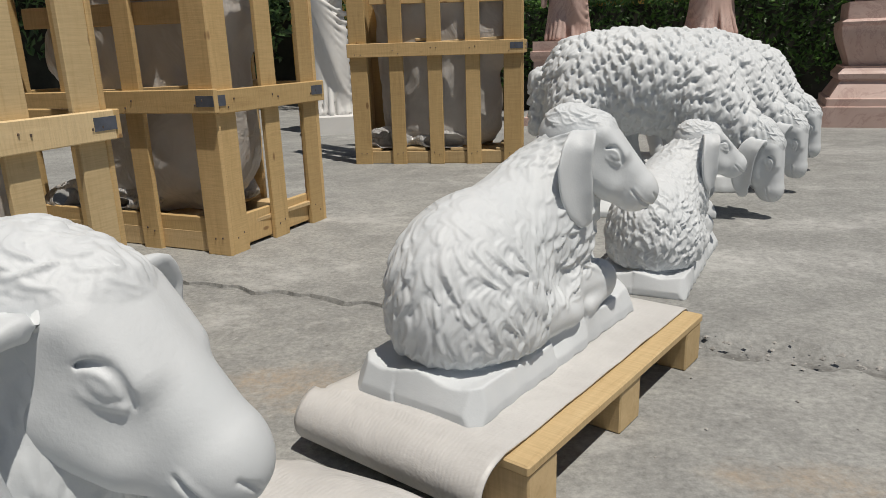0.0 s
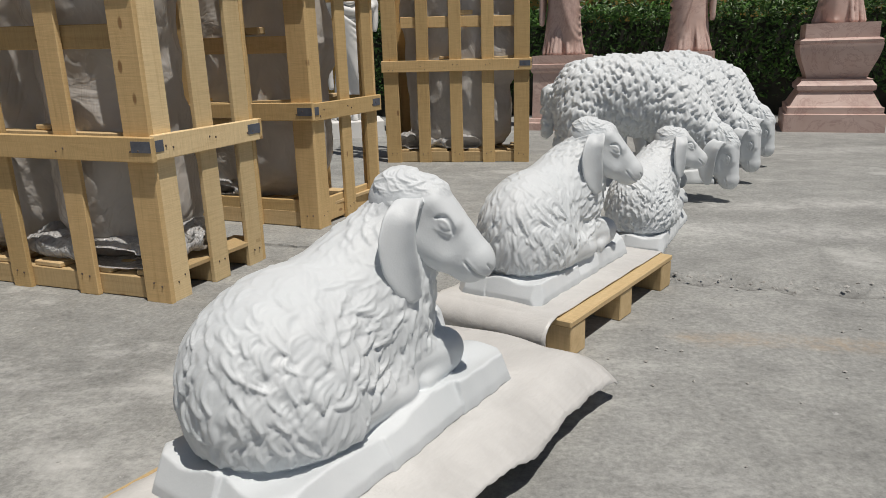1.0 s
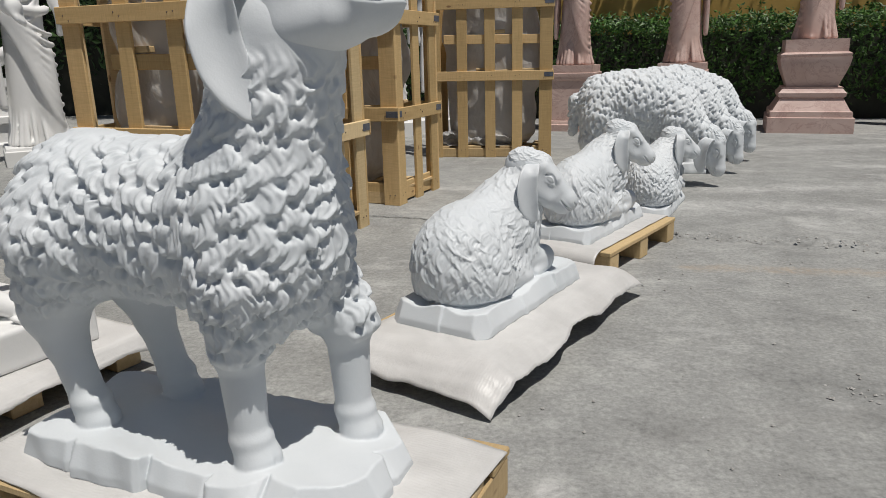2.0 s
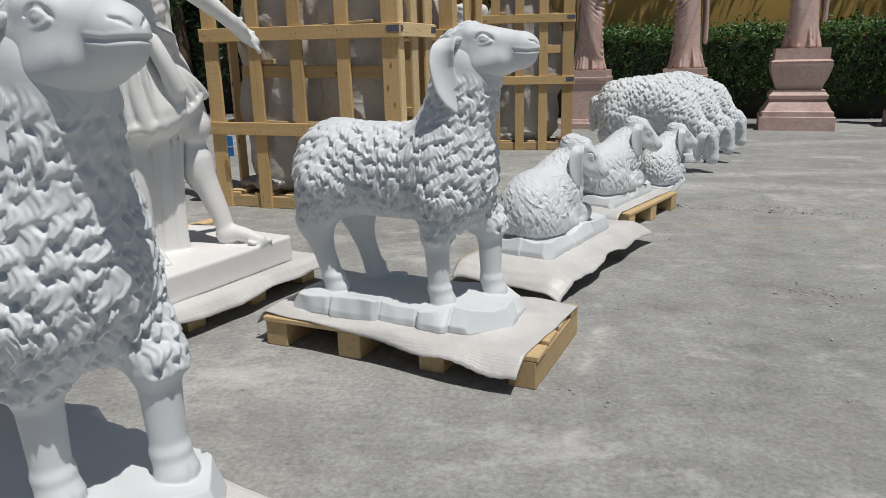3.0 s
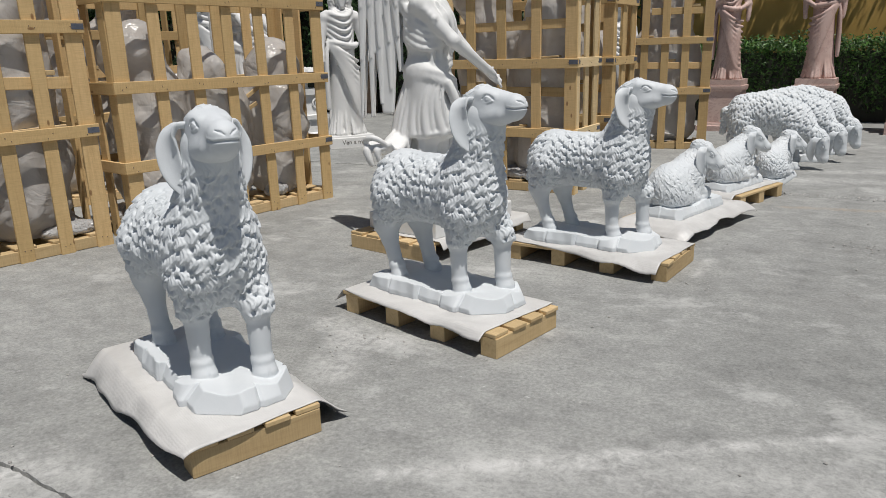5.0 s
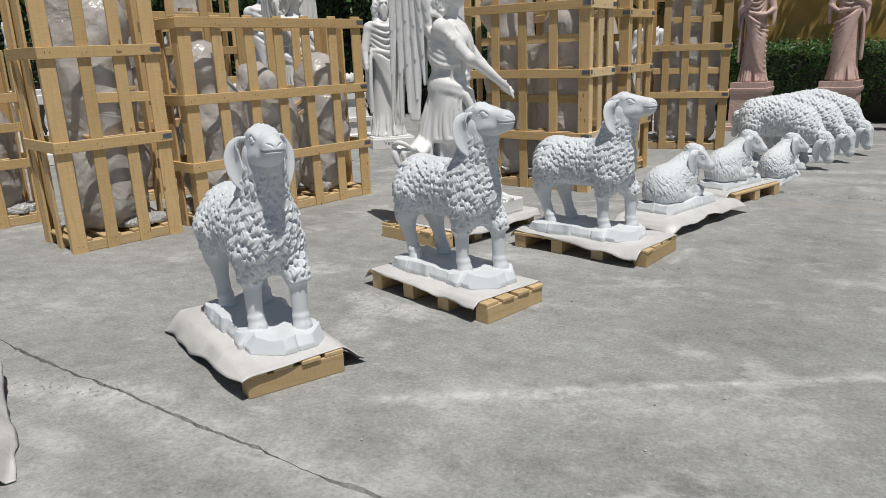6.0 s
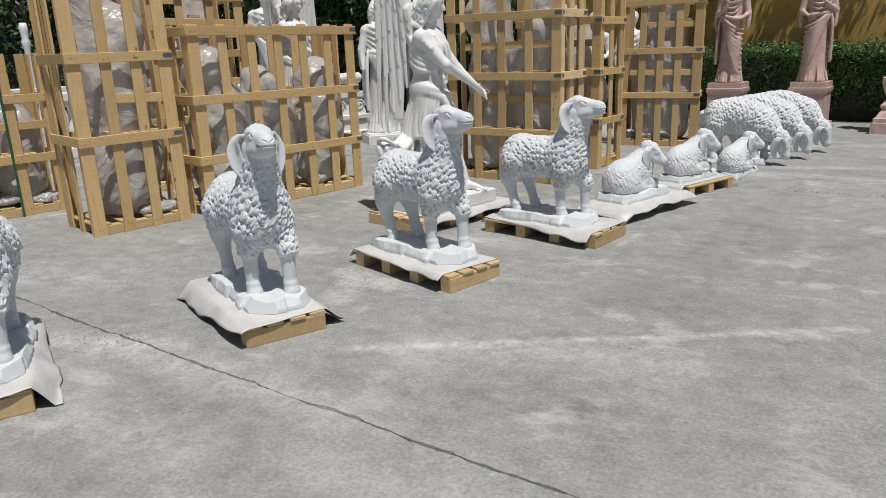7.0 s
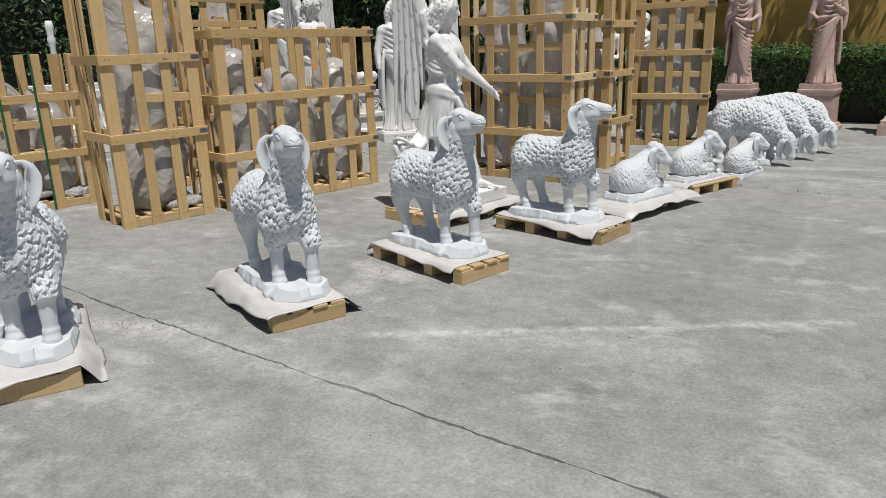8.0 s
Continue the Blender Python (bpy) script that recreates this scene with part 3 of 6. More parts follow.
# ---- sheep ----
def ear_skin(q, out=0.75, rings=40, round_n=28):
    """A hanging ear: a cupped leaf swept along a smooth bow from the crown to the throat."""
    line = np.array([(0.000, 0.012, 0.010), (-0.006, 0.052, 0.034), (-0.018, 0.090, 0.038), (-0.034, 0.113, 0.008), (-0.042, 0.119, -0.042), (-0.036, 0.114, -0.098), (-0.022, 0.101, -0.148), (-0.006, 0.086, -0.186)])
    wide = np.array([0.022, 0.024, 0.029, 0.036, 0.041, 0.041, 0.033, 0.004])
    lead = np.array([(1.0, 0.0, 0.0)] * 3 + [(math.sqrt(1 - 0.25 * out * out), -0.5 * out, 0.0)] + [(math.sqrt(1 - out * out), -out, 0.0)] * 4)
    u = np.linspace(0, 1, rings)
    k = np.linspace(0, 1, len(line))
    fine = np.linspace(0, 1, 240)

    def smooth(c):
        f = np.interp(fine, k, c)
        for _ in range(90):
            f[1:-1] = f[1:-1] + 0.5 * (0.5 * (f[:-2] + f[2:]) - f[1:-1])
        return np.interp(u, fine, f)

    C = np.stack([smooth(line[:, j]) for j in range(3)], 1)
    A = np.stack([smooth(lead[:, j]) for j in range(3)], 1)
    W = smooth(wide)
    W[-4:] = W[-5] * np.sqrt(np.clip(1 - (np.arange(1, 5) / 4.02) ** 2, 0, 1))
    T = np.gradient(C, axis=0)
    T /= np.linalg.norm(T, axis=1, keepdims=True)
    A -= T * (A * T).sum(1, keepdims=True)
    A /= np.linalg.norm(A, axis=1, keepdims=True)
    N = np.cross(A, T)
    N *= np.sign((N @ np.array([0.6, 0.7, 0.2])))[:, None]
    ring = np.linspace(0, 2 * math.pi, round_n, endpoint=False)
    thick = np.minimum(0.012 + 0.010 * np.clip(1 - u / 0.30, 0, 1), W * 0.8)
    hollow = 0.34 * np.clip(u * 2.2 - 0.2, 0, 1) * np.clip((1.0 - u) * 3, 0, 1)
    c, sn = np.cos(ring), np.sin(ring)
    P = C[:, None] + A[:, None] * (W[:, None] * c)[..., None]
    rim = thick[:, None] * np.sign(sn) * np.abs(sn) ** 0.8 * (0.55 + 0.45 * c ** 2 + 0.35 * (sn < 0)) + hollow[:, None] * W[:, None] * (c ** 2 - 0.45)
    P = P + N[:, None] * rim[..., None]
    V = P.reshape(-1, 3) * (1, q, 1)
    i = np.arange(rings - 1)[:, None] * round_n
    j, jn = np.arange(round_n), (np.arange(round_n) + 1) % round_n
    F = np.stack([i + j, i + jn, i + round_n + jn, i + round_n + j], -1).reshape(-1, 4)
    # the sweep runs one way round for one ear and the other way for its twin
    mid = V.reshape(rings, round_n, 3).mean(1)[F[:, 0] // round_n]
    fn = np.cross(V[F[:, 2]] - V[F[:, 0]], V[F[:, 3]] - V[F[:, 1]])
    if ((V[F].mean(1) - mid) * fn).sum() < 0:
        F = F[:, ::-1]
    return V, F


def sheep_head_skin(step=0.0025):
    """The head by itself, finely carved: x to the nose, y left, z up, its middle between the ears."""
    cl = Clay((-0.14, -0.10, -0.14), (0.26, 0.10, 0.12), step)
    lid = 0.011
    cl.cone((-0.035, 0, -0.005), (0.05, 0, -0.006), 0.074, 0.063, 0.04)
    cl.cone((0.02, 0, 0.026), (0.175, 0, -0.004), 0.062, 0.043, 0.03)
    cl.cone((-0.01, 0, -0.062), (0.165, 0, -0.042), 0.052, 0.032, 0.04)
    cl.ball((0.197, 0, -0.010), (0.040, 0.040, 0.036), 0.025)
    cl.ball((0.186, 0, -0.040), (0.036, 0.034, 0.030), 0.022)
    for q in (-1, 1):
        cl.cone((0.035, q * 0.044, 0.050), (0.098, q * 0.041, 0.038), 0.018, 0.012, 0.025)
        cl.cone((0.05, q * 0.036, -0.05), (0.12, q * 0.032, -0.045), 0.034, 0.026, 0.04)
        # eye: the ball between two lids that meet in a long front corner, a soft crease above
        cl.ball((0.080, q * 0.0490, lid + 0.0135), (0.0220, 0.0160, 0.0138), 0.002)
        for bow, r, k, dig in ((0.0165, 0.0026, 0.005, False), (-0.0095, 0.0018, 0.006, False), (0.0235, 0.0013, 0.008, True)):
            run = []
            for n in range(11):
                f = n / 10
                arch = math.sin(math.pi * f ** 0.9)
                run.append((0.051 + 0.060 * f, q * (0.0570 - 0.005 * f + 0.0055 * arch), lid + 0.010 + bow * arch ** 0.85))
            for a, b2 in zip(run, run[1:]):
                cl.cone(a, b2, r, r, k, dig)
        # nostril and the thin, smiling mouth
        cl.cone((0.235, q * 0.009, -0.008), (0.229, q * 0.020, 0.001), 0.0022, 0.0034, 0.003, True)
        cl.cone((0.229, q * 0.020, 0.001), (0.216, q * 0.031, 0.006), 0.0034, 0.0020, 0.003, True)
    V, F = cl.skin(2)
    x, y, z = V.T
    line = z + 0.026 - 0.009 * np.clip((0.210 - x) / 0.040, 0, 1)
    lips = np.clip((x - 0.166) / 0.010, 0, 1)
    V = V - normals(V, F) * ((0.0055 * np.exp(-(line / 0.0024) ** 2) - 0.0016 * np.exp(-((np.abs(line) - 0.0075) / 0.004) ** 2)) * lips)[:, None]
    x, y, z = V.T
    # the curled fringe over the poll and the forehead
    top = np.clip(1 - ((x + 0.045) / 0.102) ** 2 - (y / 0.072) ** 2, 0, 1) * (z > 0.0)
    V = fleece(V, F, np.clip(top * 2.5, 0, 1), lambda p: np.array([1.0, p[1] * 9, -0.25]), 0.017, 0.040, 0.0080, 6, 1.2, 8.0, 0.25, 0.7, 0.36, 0.3)
    return V, F


HEAD_V, HEAD_F = sheep_head_skin()


def with_head(V, F, T, s, hang=0.0, out=0.75, clear=0.0, ahead=0.0):
    """The body's skin with the carved head and its ears set on it; hang swings the ears back to upright, clear and ahead hold them off the neck."""
    M = np.array(T)
    c, n = math.cos(radians(hang)), math.sin(radians(hang))
    for v, f in ((HEAD_V, HEAD_F), ear_skin(-1, out), ear_skin(1, out)):
        if f is not HEAD_F:
            x, z = v[:, 0] - 0.004, v[:, 2] - 0.030
            free = np.clip((np.abs(v[:, 1]) - 0.03) / 0.08, 0, 1)
            v = np.c_[0.004 + c * x - n * z + ahead * c * free, v[:, 1] * (1 + clear * free), 0.030 + n * x + c * z + ahead * n * free]
        F = np.concatenate([F, f + len(V)])
        V = np.concatenate([V, (v * s) @ M[:3, :3].T + M[:3, 3]])
    return V, F


def hewn_base(cl, x0, x1, hw, h, seed, parts=4, nose=0.0, shift=0.0, cleft=0.010, wild=1.0):
    """A hewn slab: each side is a run of chiselled faces, some leaning, with notches between them."""
    rng = np.random.default_rng(seed)
    s, X, Y, Z = cl._zone((x0 - 0.05, shift - hw - 0.05, -0.012), (x1 + 0.05, shift + hw + 0.05, h + 0.05))
    Y = Y - shift

    def run(t, lo, hi, n, swing):
        """Face offsets along a side, low and high, with sharp notches at the joins."""
        cuts = np.linspace(lo, hi, n + 1) + np.r_[0, rng.uniform(-0.3, 0.3, n - 1) * (hi - lo) / n, 0]
        out, lean, notch = 0 * t, 0 * t, 0 * t
        for i in range(n):
            m = (t >= cuts[i]) & (t <= cuts[i + 1])
            u = (t - cuts[i]) / (cuts[i + 1] - cuts[i])
            out = np.where(m, rng.uniform(-swing, swing * 0.3) + (u - 0.5) * rng.uniform(-swing, swing), out)
            lean = np.where(m, 0.35 + wild * (rng.uniform(-0.30, 0.60) + (u - 0.5) * rng.uniform(-0.9, 0.9)), lean)
            if i:
                notch = np.maximum(notch, cleft - 0.8 * np.abs(t - cuts[i]))
        return out, lean, notch

    high = h * (1 + 0.05 * np.sin(X * 21 + seed) * np.cos(Y * 17)) - 0.006 * np.sin(Y * 40 + X * 13 + seed)
    d = np.maximum(Z - high, -Z)
    for q in (-1, 1):
        o, l, n = run(X, x0, x1, parts, 0.018 * wild)
        o = o + 0.003 * np.sin(47 * X + 3 * q + seed) * np.sin(20 * Z + 31 * X)
        d = np.maximum(d, (q * Y - hw - o + np.maximum(n, 0) + np.clip(l, 0, 1) * np.maximum(Z - h * 0.35, 0)) * 0.9)
        o, l, n = run(Y, -hw, hw, 2, 0.02 * wild)
        e = x1 if q > 0 else -x0
        d = np.maximum(d, (q * X - e - o + np.maximum(n, 0) + np.clip(l, 0, 1) * np.maximum(Z - h * 0.35, 0)) * 0.9)
        for r in (-1, 1):
            c = rng.uniform(0.02, 0.06) + (nose if q > 0 else nose * 0.3)
            d = np.maximum(d, ((q * X - e) + (r * Y - hw) + c + 0.5 * (Z - h * 0.5)) * 0.68)
    cl._join(s, d.astype(np.float32), 0.004, False)


def standing_sheep_mesh(step=0.0033, look_aside=0.0):
    """A sheep standing with raised head; look_aside turns the head against the body, in degrees."""
    cl = Clay((-0.50, -0.21, -0.012), (0.50, 0.21, 1.01), step)
    # body, legs
    cl.cone((-0.27, 0, 0.492), (0.10, 0, 0.488), 0.160, 0.160, 0.05, flat=(1, 0.86, 1.02))
    cl.ball((-0.30, 0, 0.49), (0.135, 0.138, 0.160), 0.05)
    cl.ball((0.125, 0, 0.48), (0.130, 0.138, 0.185), 0.05)
    cl.cone((0.115, 0, 0.56), (0.168, 0, 0.83), 0.125, 0.074, 0.06)
    cl.cone((0.168, 0, 0.60), (0.196, 0, 0.80), 0.086, 0.062, 0.05)
    for q, fx, hx in ((-1, 0.105, -0.285), (1, 0.225, -0.215)):
        hx -= 0.012
        y = q * 0.082
        cl.cone((0.13, y, 0.42), (fx, y, 0.300), 0.082, 0.055, 0.04)
        cl.cone((fx, y, 0.29), (fx + 0.005, y, 0.105), 0.042, 0.034, 0.015)
        cl.ball((fx + 0.008, y, 0.116), (0.040, 0.037, 0.020), 0.015)
        cl.cone((fx + 0.008, y, 0.108), (fx + 0.018, y, 0.072), 0.036, 0.044, 0.008)
        cl.cone((fx + 0.058, y, 0.115), (fx + 0.066, y, 0.06), 0.004, 0.006, 0.004, True)
        cl.cone((-0.30, y, 0.46), (hx - 0.06, y, 0.31), 0.098, 0.062, 0.05)
        cl.cone((hx - 0.06, y, 0.31), (hx - 0.045, y, 0.24), 0.056, 0.041, 0.03)
        cl.cone((hx - 0.045, y, 0.24), (hx, y, 0.105), 0.038, 0.034, 0.02)
        cl.ball((hx + 0.004, y, 0.116), (0.039, 0.037, 0.020), 0.015)
        cl.cone((hx, y, 0.108), (hx + 0.014, y, 0.072), 0.036, 0.043, 0.008)
        cl.cone((hx + 0.053, y, 0.115), (hx + 0.062, y, 0.06), 0.004, 0.006, 0.004, True)
    cl.cone((-0.43, 0, 0.52), (-0.455, 0, 0.36), 0.035, 0.028, 0.03)
    T = pose(0.186, 0, 0.874, 0, -6, look_aside)
    cl.cone((0.20, 0, 0.70), (0.245, 0, 0.81), 0.056, 0.046, 0.06)
    cl.ball((0.175, 0, 0.86), 0.062, 0.04)
    cl.ball((0.186, 0, 0.835), 0.069, 0.03)
    cl.cone((0.20, 0, 0.80), (0.25, 0, 0.835), 0.058, 0.046, 0.04)
    hewn_base(cl, -0.440, 0.360, 0.180, 0.066, 7, 5, 0.080)
    V, F = cl.skin(1)
    # where the wool grows
    x, y, z = V.T
    head = np.clip((z - 0.825 - 0.45 * (0.20 - x)) / 0.02, 0, 1) * (x > 0.05)
    belly = np.clip((0.362 - z) / 0.03, 0, 1) * np.clip((0.17 - np.abs(x + 0.06)) / 0.04, 0, 1)
    brisket = np.clip((0.335 - z) / 0.03, 0, 1) * np.clip((0.05 - np.abs(y)) / 0.02, 0, 1)
    low = np.clip((0.288 - z) / 0.02, 0, 1)
    hind = np.clip((0.355 - z) / 0.05, 0, 1) * (x < -0.15)
    cover = np.clip(1 - head - belly - brisket - low - hind, 0, 1)
    cover *= 1 - np.clip((z - 0.785) / 0.03, 0, 1) * np.clip((np.abs(y) - 0.045) / 0.015, 0, 1)

    def way(p):
        return np.array([-0.22 if p[0] < 0.08 else -0.05, 0, -1.0])

    cover *= 1 - 0.66 * np.clip((z - 0.605) / 0.05, 0, 1) * np.clip((0.10 - x) / 0.08, 0, 1)
    throat = np.clip((z - 0.60) / 0.06, 0, 1) * np.clip((x - 0.04) / 0.04, 0, 1)
    V = fleece(V, F, cover * (1 - throat), way, 0.0300, 0.040, 0.0120, 5, 0.45, 9.5, 0.13, 0.35, 0.52, 0.14, 1.30)
    V = fleece(V, F, cover * throat, way, 0.0275, 0.040, 0.0095, 6, 0.55, 8.5, 0.15, 0.45, 0.48, 0.16, 1.2)
    V, F = with_head(V, F, T, 0.97)
    return quad_mesh("standing_sheep", V, F, MARBLE)


def lying_sheep_mesh(step=0.0042, turn=-67, dip=36, half=0.175, tall=0.072, shift=0.0, seed=17, lock=0.056, lift=0.0095, fat=1.0, wide=1.0, sleek=0.55):
    """A sheep lying with folded legs, its head turned to one side; half is the base's half width."""
    cl = Clay((-0.50, -0.42, -0.012), (0.50, 0.28, 0.66), step)
    cl.ball((-0.205, 0.0, 0.225 * fat), (0.205, 0.150 * wide, 0.175 * fat), 0.05)
    cl.ball((-0.225, -0.010, 0.165), (0.185, 0.160 * wide, 0.120), 0.05)
    cl.ball((-0.215, -0.010, 0.115), (0.185, 0.158 * wide, 0.070), 0.03)
    cl.ball((0.02, 0.0, 0.225 * fat), (0.170, 0.138 * wide, 0.160 * fat), 0.06)
    cl.cone((-0.13, 0.005, 0.275 * fat), (0.04, -0.025, 0.355), 0.112, 0.092, 0.07)
    cl.cone((0.00, -0.01, 0.30), (0.112, -0.080, 0.470), 0.112, 0.068, 0.06)
    cl.cone((0.09, -0.05, 0.26), (0.138, -0.095, 0.42), 0.095, 0.057, 0.05)
    # the hind foot drawn up along the belly, the fore legs folded under the chest
    cl.cone((-0.19, -0.105, 0.130), (-0.08, -0.125, 0.120), 0.060, 0.050, 0.04)
    cl.cone((-0.12, -0.128, 0.112), (-0.02, -0.142, 0.105), 0.040, 0.037, 0.015)
    cl.ball((0.000, -0.143, 0.100), (0.042, 0.034, 0.032), 0.012)
    cl.cone((0.00, -0.105, 0.150), (0.19, -0.122, 0.128), 0.052, 0.046, 0.03)
    cl.ball((0.205, -0.120, 0.122), (0.046, 0.044, 0.046), 0.02)
    cl.cone((0.20, -0.125, 0.100), (0.07, -0.150, 0.094), 0.034, 0.026, 0.015)
    cl.cone((0.11, 0.02, 0.19), (0.235, -0.020, 0.150), 0.085, 0.062, 0.04)
    cl.cone((0.235, -0.020, 0.150), (0.250, -0.055, 0.095), 0.058, 0.040, 0.03)
    T = pose(0.122, -0.104, 0.484, 0, 0, turn) @ pose(0, 0, 0, 0, dip, 0)
    cl.ball((0.120, -0.098, 0.479), 0.062, 0.04)
    hewn_base(cl, -0.445, 0.385, half, tall, seed, 3, 0.03, shift, 0.002, 0.4)
    V, F = cl.skin(1)
    x, y, z = V.T
    head = np.clip((z - 0.535) / 0.01, 0, 1) + np.clip(1.4 - np.linalg.norm(V - (0.15, -0.16, 0.44), axis=1) / 0.08, 0, 1)
    legs = np.clip((0.148 - z) / 0.02, 0, 1) * np.clip((-0.098 - y) / 0.012, 0, 1) * (x > -0.165)
    legs = np.maximum(legs, np.clip((0.176 - z) / 0.02, 0, 1) * np.clip((-0.085 - y) / 0.012, 0, 1) * (x > 0.02))
    shin = np.clip((0.20 - z) / 0.03, 0, 1) * np.clip((x - 0.165) / 0.02, 0, 1)
    floor = np.clip((tall + 0.018 - z) / 0.012, 0, 1)
    cover = np.clip(1 - head - legs - shin - floor, 0, 1)
    crest = np.clip((z - 0.27) / 0.10, 0, 1) * np.clip((0.08 - x) / 0.08, 0, 1)
    neck = np.clip((z - 0.40) / 0.04, 0, 1)

    def way(p):
        if p[2] > 0.38 and p[0] > 0.0:
            return np.array([-0.55, 0.10, -0.75])
        return np.array([-0.50, p[1] * 1.5, -1.0])

    V = fleece(V, F, cover * (1 - neck) * (1 - sleek * crest), way, lock * 0.52, lock, lift, seed + 8, 0.8, 9.0, 0.20, 0.70, 0.38, 0.20, 0.55)
    V = fleece(V, F, cover * neck, way, 0.022, 0.050, 0.0075, seed + 9, 0.8, 7.0, 0.25, 0.8, 0.34, 0.2)
    V, F = with_head(V, F, T, 0.95, dip, 0.40, 0.20, 0.018)
    return quad_mesh("lying_sheep", V, F, MARBLE)


def grazing_sheep_mesh(step=0.0055):
    cl = Clay((-0.56, -0.36, -0.015), (0.60, 0.30, 0.82), step)
    cl.cone((-0.28, 0, 0.53), (0.10, 0, 0.50), 0.190, 0.175, 0.06, flat=(1, 0.9, 1))
    cl.ball((-0.33, 0, 0.50), (0.16, 0.165, 0.20), 0.06)
    cl.ball((-0.10, 0, 0.56), (0.24, 0.165, 0.18), 0.06)
    cl.ball((0.18, 0, 0.44), (0.17, 0.16, 0.185), 0.06)
    cl.cone((0.18, -0.01, 0.47), (0.38, -0.09, 0.31), 0.145, 0.088, 0.07)
    for q, fx, hx in ((-1, 0.12, -0.36), (1, 0.22, -0.28)):
        y = q * 0.095
        cl.cone((0.16, y, 0.42), (fx, y, 0.26), 0.09, 0.055, 0.04)
        cl.cone((fx, y, 0.28), (fx + 0.01, y, 0.09), 0.045, 0.040, 0.02)
        cl.cone((fx + 0.01, y, 0.10), (fx + 0.02, y, 0.075), 0.042, 0.052, 0.015)
        cl.cone((-0.34, y, 0.44), (hx - 0.05, y, 0.28), 0.11, 0.065, 0.05)
        cl.cone((hx - 0.05, y, 0.28), (hx, y, 0.09), 0.050, 0.038, 0.03)
        cl.cone((hx, y, 0.10), (hx + 0.015, y, 0.075), 0.042, 0.052, 0.015)
    cl.cone((-0.50, 0, 0.55), (-0.52, 0, 0.36), 0.045, 0.03, 0.03)
    T = pose(0.425, -0.115, 0.295, 0, 0, -28) @ pose(0, 0, 0, 0, 68, 0)
    cl.ball((0.42, -0.11, 0.30), 0.066, 0.04)
    hewn_base(cl, -0.46, 0.27, 0.175, 0.07, 27, 4)
    V, F = cl.skin(1)
    x, y, z = V.T
    head = np.clip((0.26 - z) / 0.02, 0, 1) * (x > 0.34)
    cover = np.clip(1 - head - np.clip((0.30 - z) / 0.03, 0, 1), 0, 1)
    V = fleece(V, F, cover, lambda p: np.array([-0.25, 0, -1.0]), 0.031, 0.048, 0.0150, 35, 0.35, 8.0, 0.13, 0.30, 0.48, 0.14, 0.9)
    V, F = with_head(V, F, T, 1.0, 55, 0.3)
    return quad_mesh("grazing_sheep", V, F, MARBLE)


STAND, GRAZE = standing_sheep_mesh(), grazing_sheep_mesh()
STAND_ASIDE = standing_sheep_mesh(look_aside=-7)
LIE = lying_sheep_mesh(lock=0.066)
LIE_WIDE = lying_sheep_mesh(dip=37, half=0.205, tall=0.080, shift=-0.020, seed=23, lock=0.062, lift=0.0092, wide=1.12, sleek=0.55)
LIE_CURLY = lying_sheep_mesh(turn=-62, dip=30, seed=29, lock=0.048, lift=0.0125)

P_TOP = 0.105
STANDING = [
    # pallet centre, heading, pallet long and short side
    ((-1.980, -2.628), -18.7, 0.985, 0.480),
    ((-2.592, -3.757), -26.0, 0.945, 0.450),
    ((-3.237, -4.740), -35.4, 0.985, 0.437),
    ((-3.945, -5.855), -41.0, 0.97, 0.43),
]
SHEETS = [
    # turn against the pallet, x0, x1, y0, y1 past the pallet's edges
    (-6.0, 0.03, -0.02, 0.035, 0.02),
    (-3.0, 0.08, -0.05, 0.03, 0.03),
    (5.0, 0.10, 0.00, 0.08, 0.10),
    (6.0, 0.08, 0.02, 0.08, 0.10),
]
# how each statue stands off its pallet's middle
STATUE_AT = [(0.0, 0.0, 0.0), (0.026, 0.040, 0.0), (0.064, -0.006, 1.0), (0.042, 0.017, -2.0)]
for n, ((px, py), turn, pl, ps) in enumerate(STANDING):
    pallet((px, py, 0), turn, pl, ps, "low raw pine pallet with four cross beams under a sheep statue", seed=n)
    st, a0, a1, b0, b1 = SHEETS[n]
    foam_sheet((px, py, 0), turn, P_TOP, -pl / 2 - a0, pl / 2 + a1, -ps / 2 - b0, ps / 2 + b1, pl / 2, ps / 2,
               "thin white foam packing sheet hanging over the pallet's edge", 40 + n, skew=st)
    sx, sy, yaw = STATUE_AT[n]
    thing("sheep_statue", pose(px + sx, py + sy, P_TOP + 0.006, 0, 0, turn + yaw) @ Matrix.Diagonal((0.985, 1, 0.970 if n == 0 else 1.0, 1)), "white marble sheep standing with raised head on hewn base", "statue", "standing sheep statues", STAND_ASIDE if n >= 2 else STAND)

LYING = [
    # centre, heading, scale, height of what it lies on, its mesh
    ((-1.500, -1.632), 62.0, 0.83, P_TOP, LIE_WIDE),
    ((-1.072, -0.652), 60.0, 0.82, P_TOP, LIE),
    ((-0.625, 0.255), 69.0, 0.79, -0.006, LIE_CURLY),
]
for (px, py), turn, s, z, me in LYING:
    thing("sheep_statue", pose(px, py, z + 0.006, 0, 0, turn) @ Matrix.Scale(s, 4), "white marble sheep lying with turned head on a hewn base" if z > 0 else "white marble sheep lying on the ground on its hewn base", "statue", "lying sheep statues", me)
pallet((-1.035, -0.690, 0), 58.5, 0.74, 0.42, "raw pine pallet under a lying sheep statue", seed=11, beams=3)
foam_sheet((-1.035, -0.690, 0), 58.5, P_TOP, -0.56, 0.46, -0.17, 0.25, 0.37, 0.21, "white foam packing sheet rolled over the pallet's end", 51, roll=0.06)
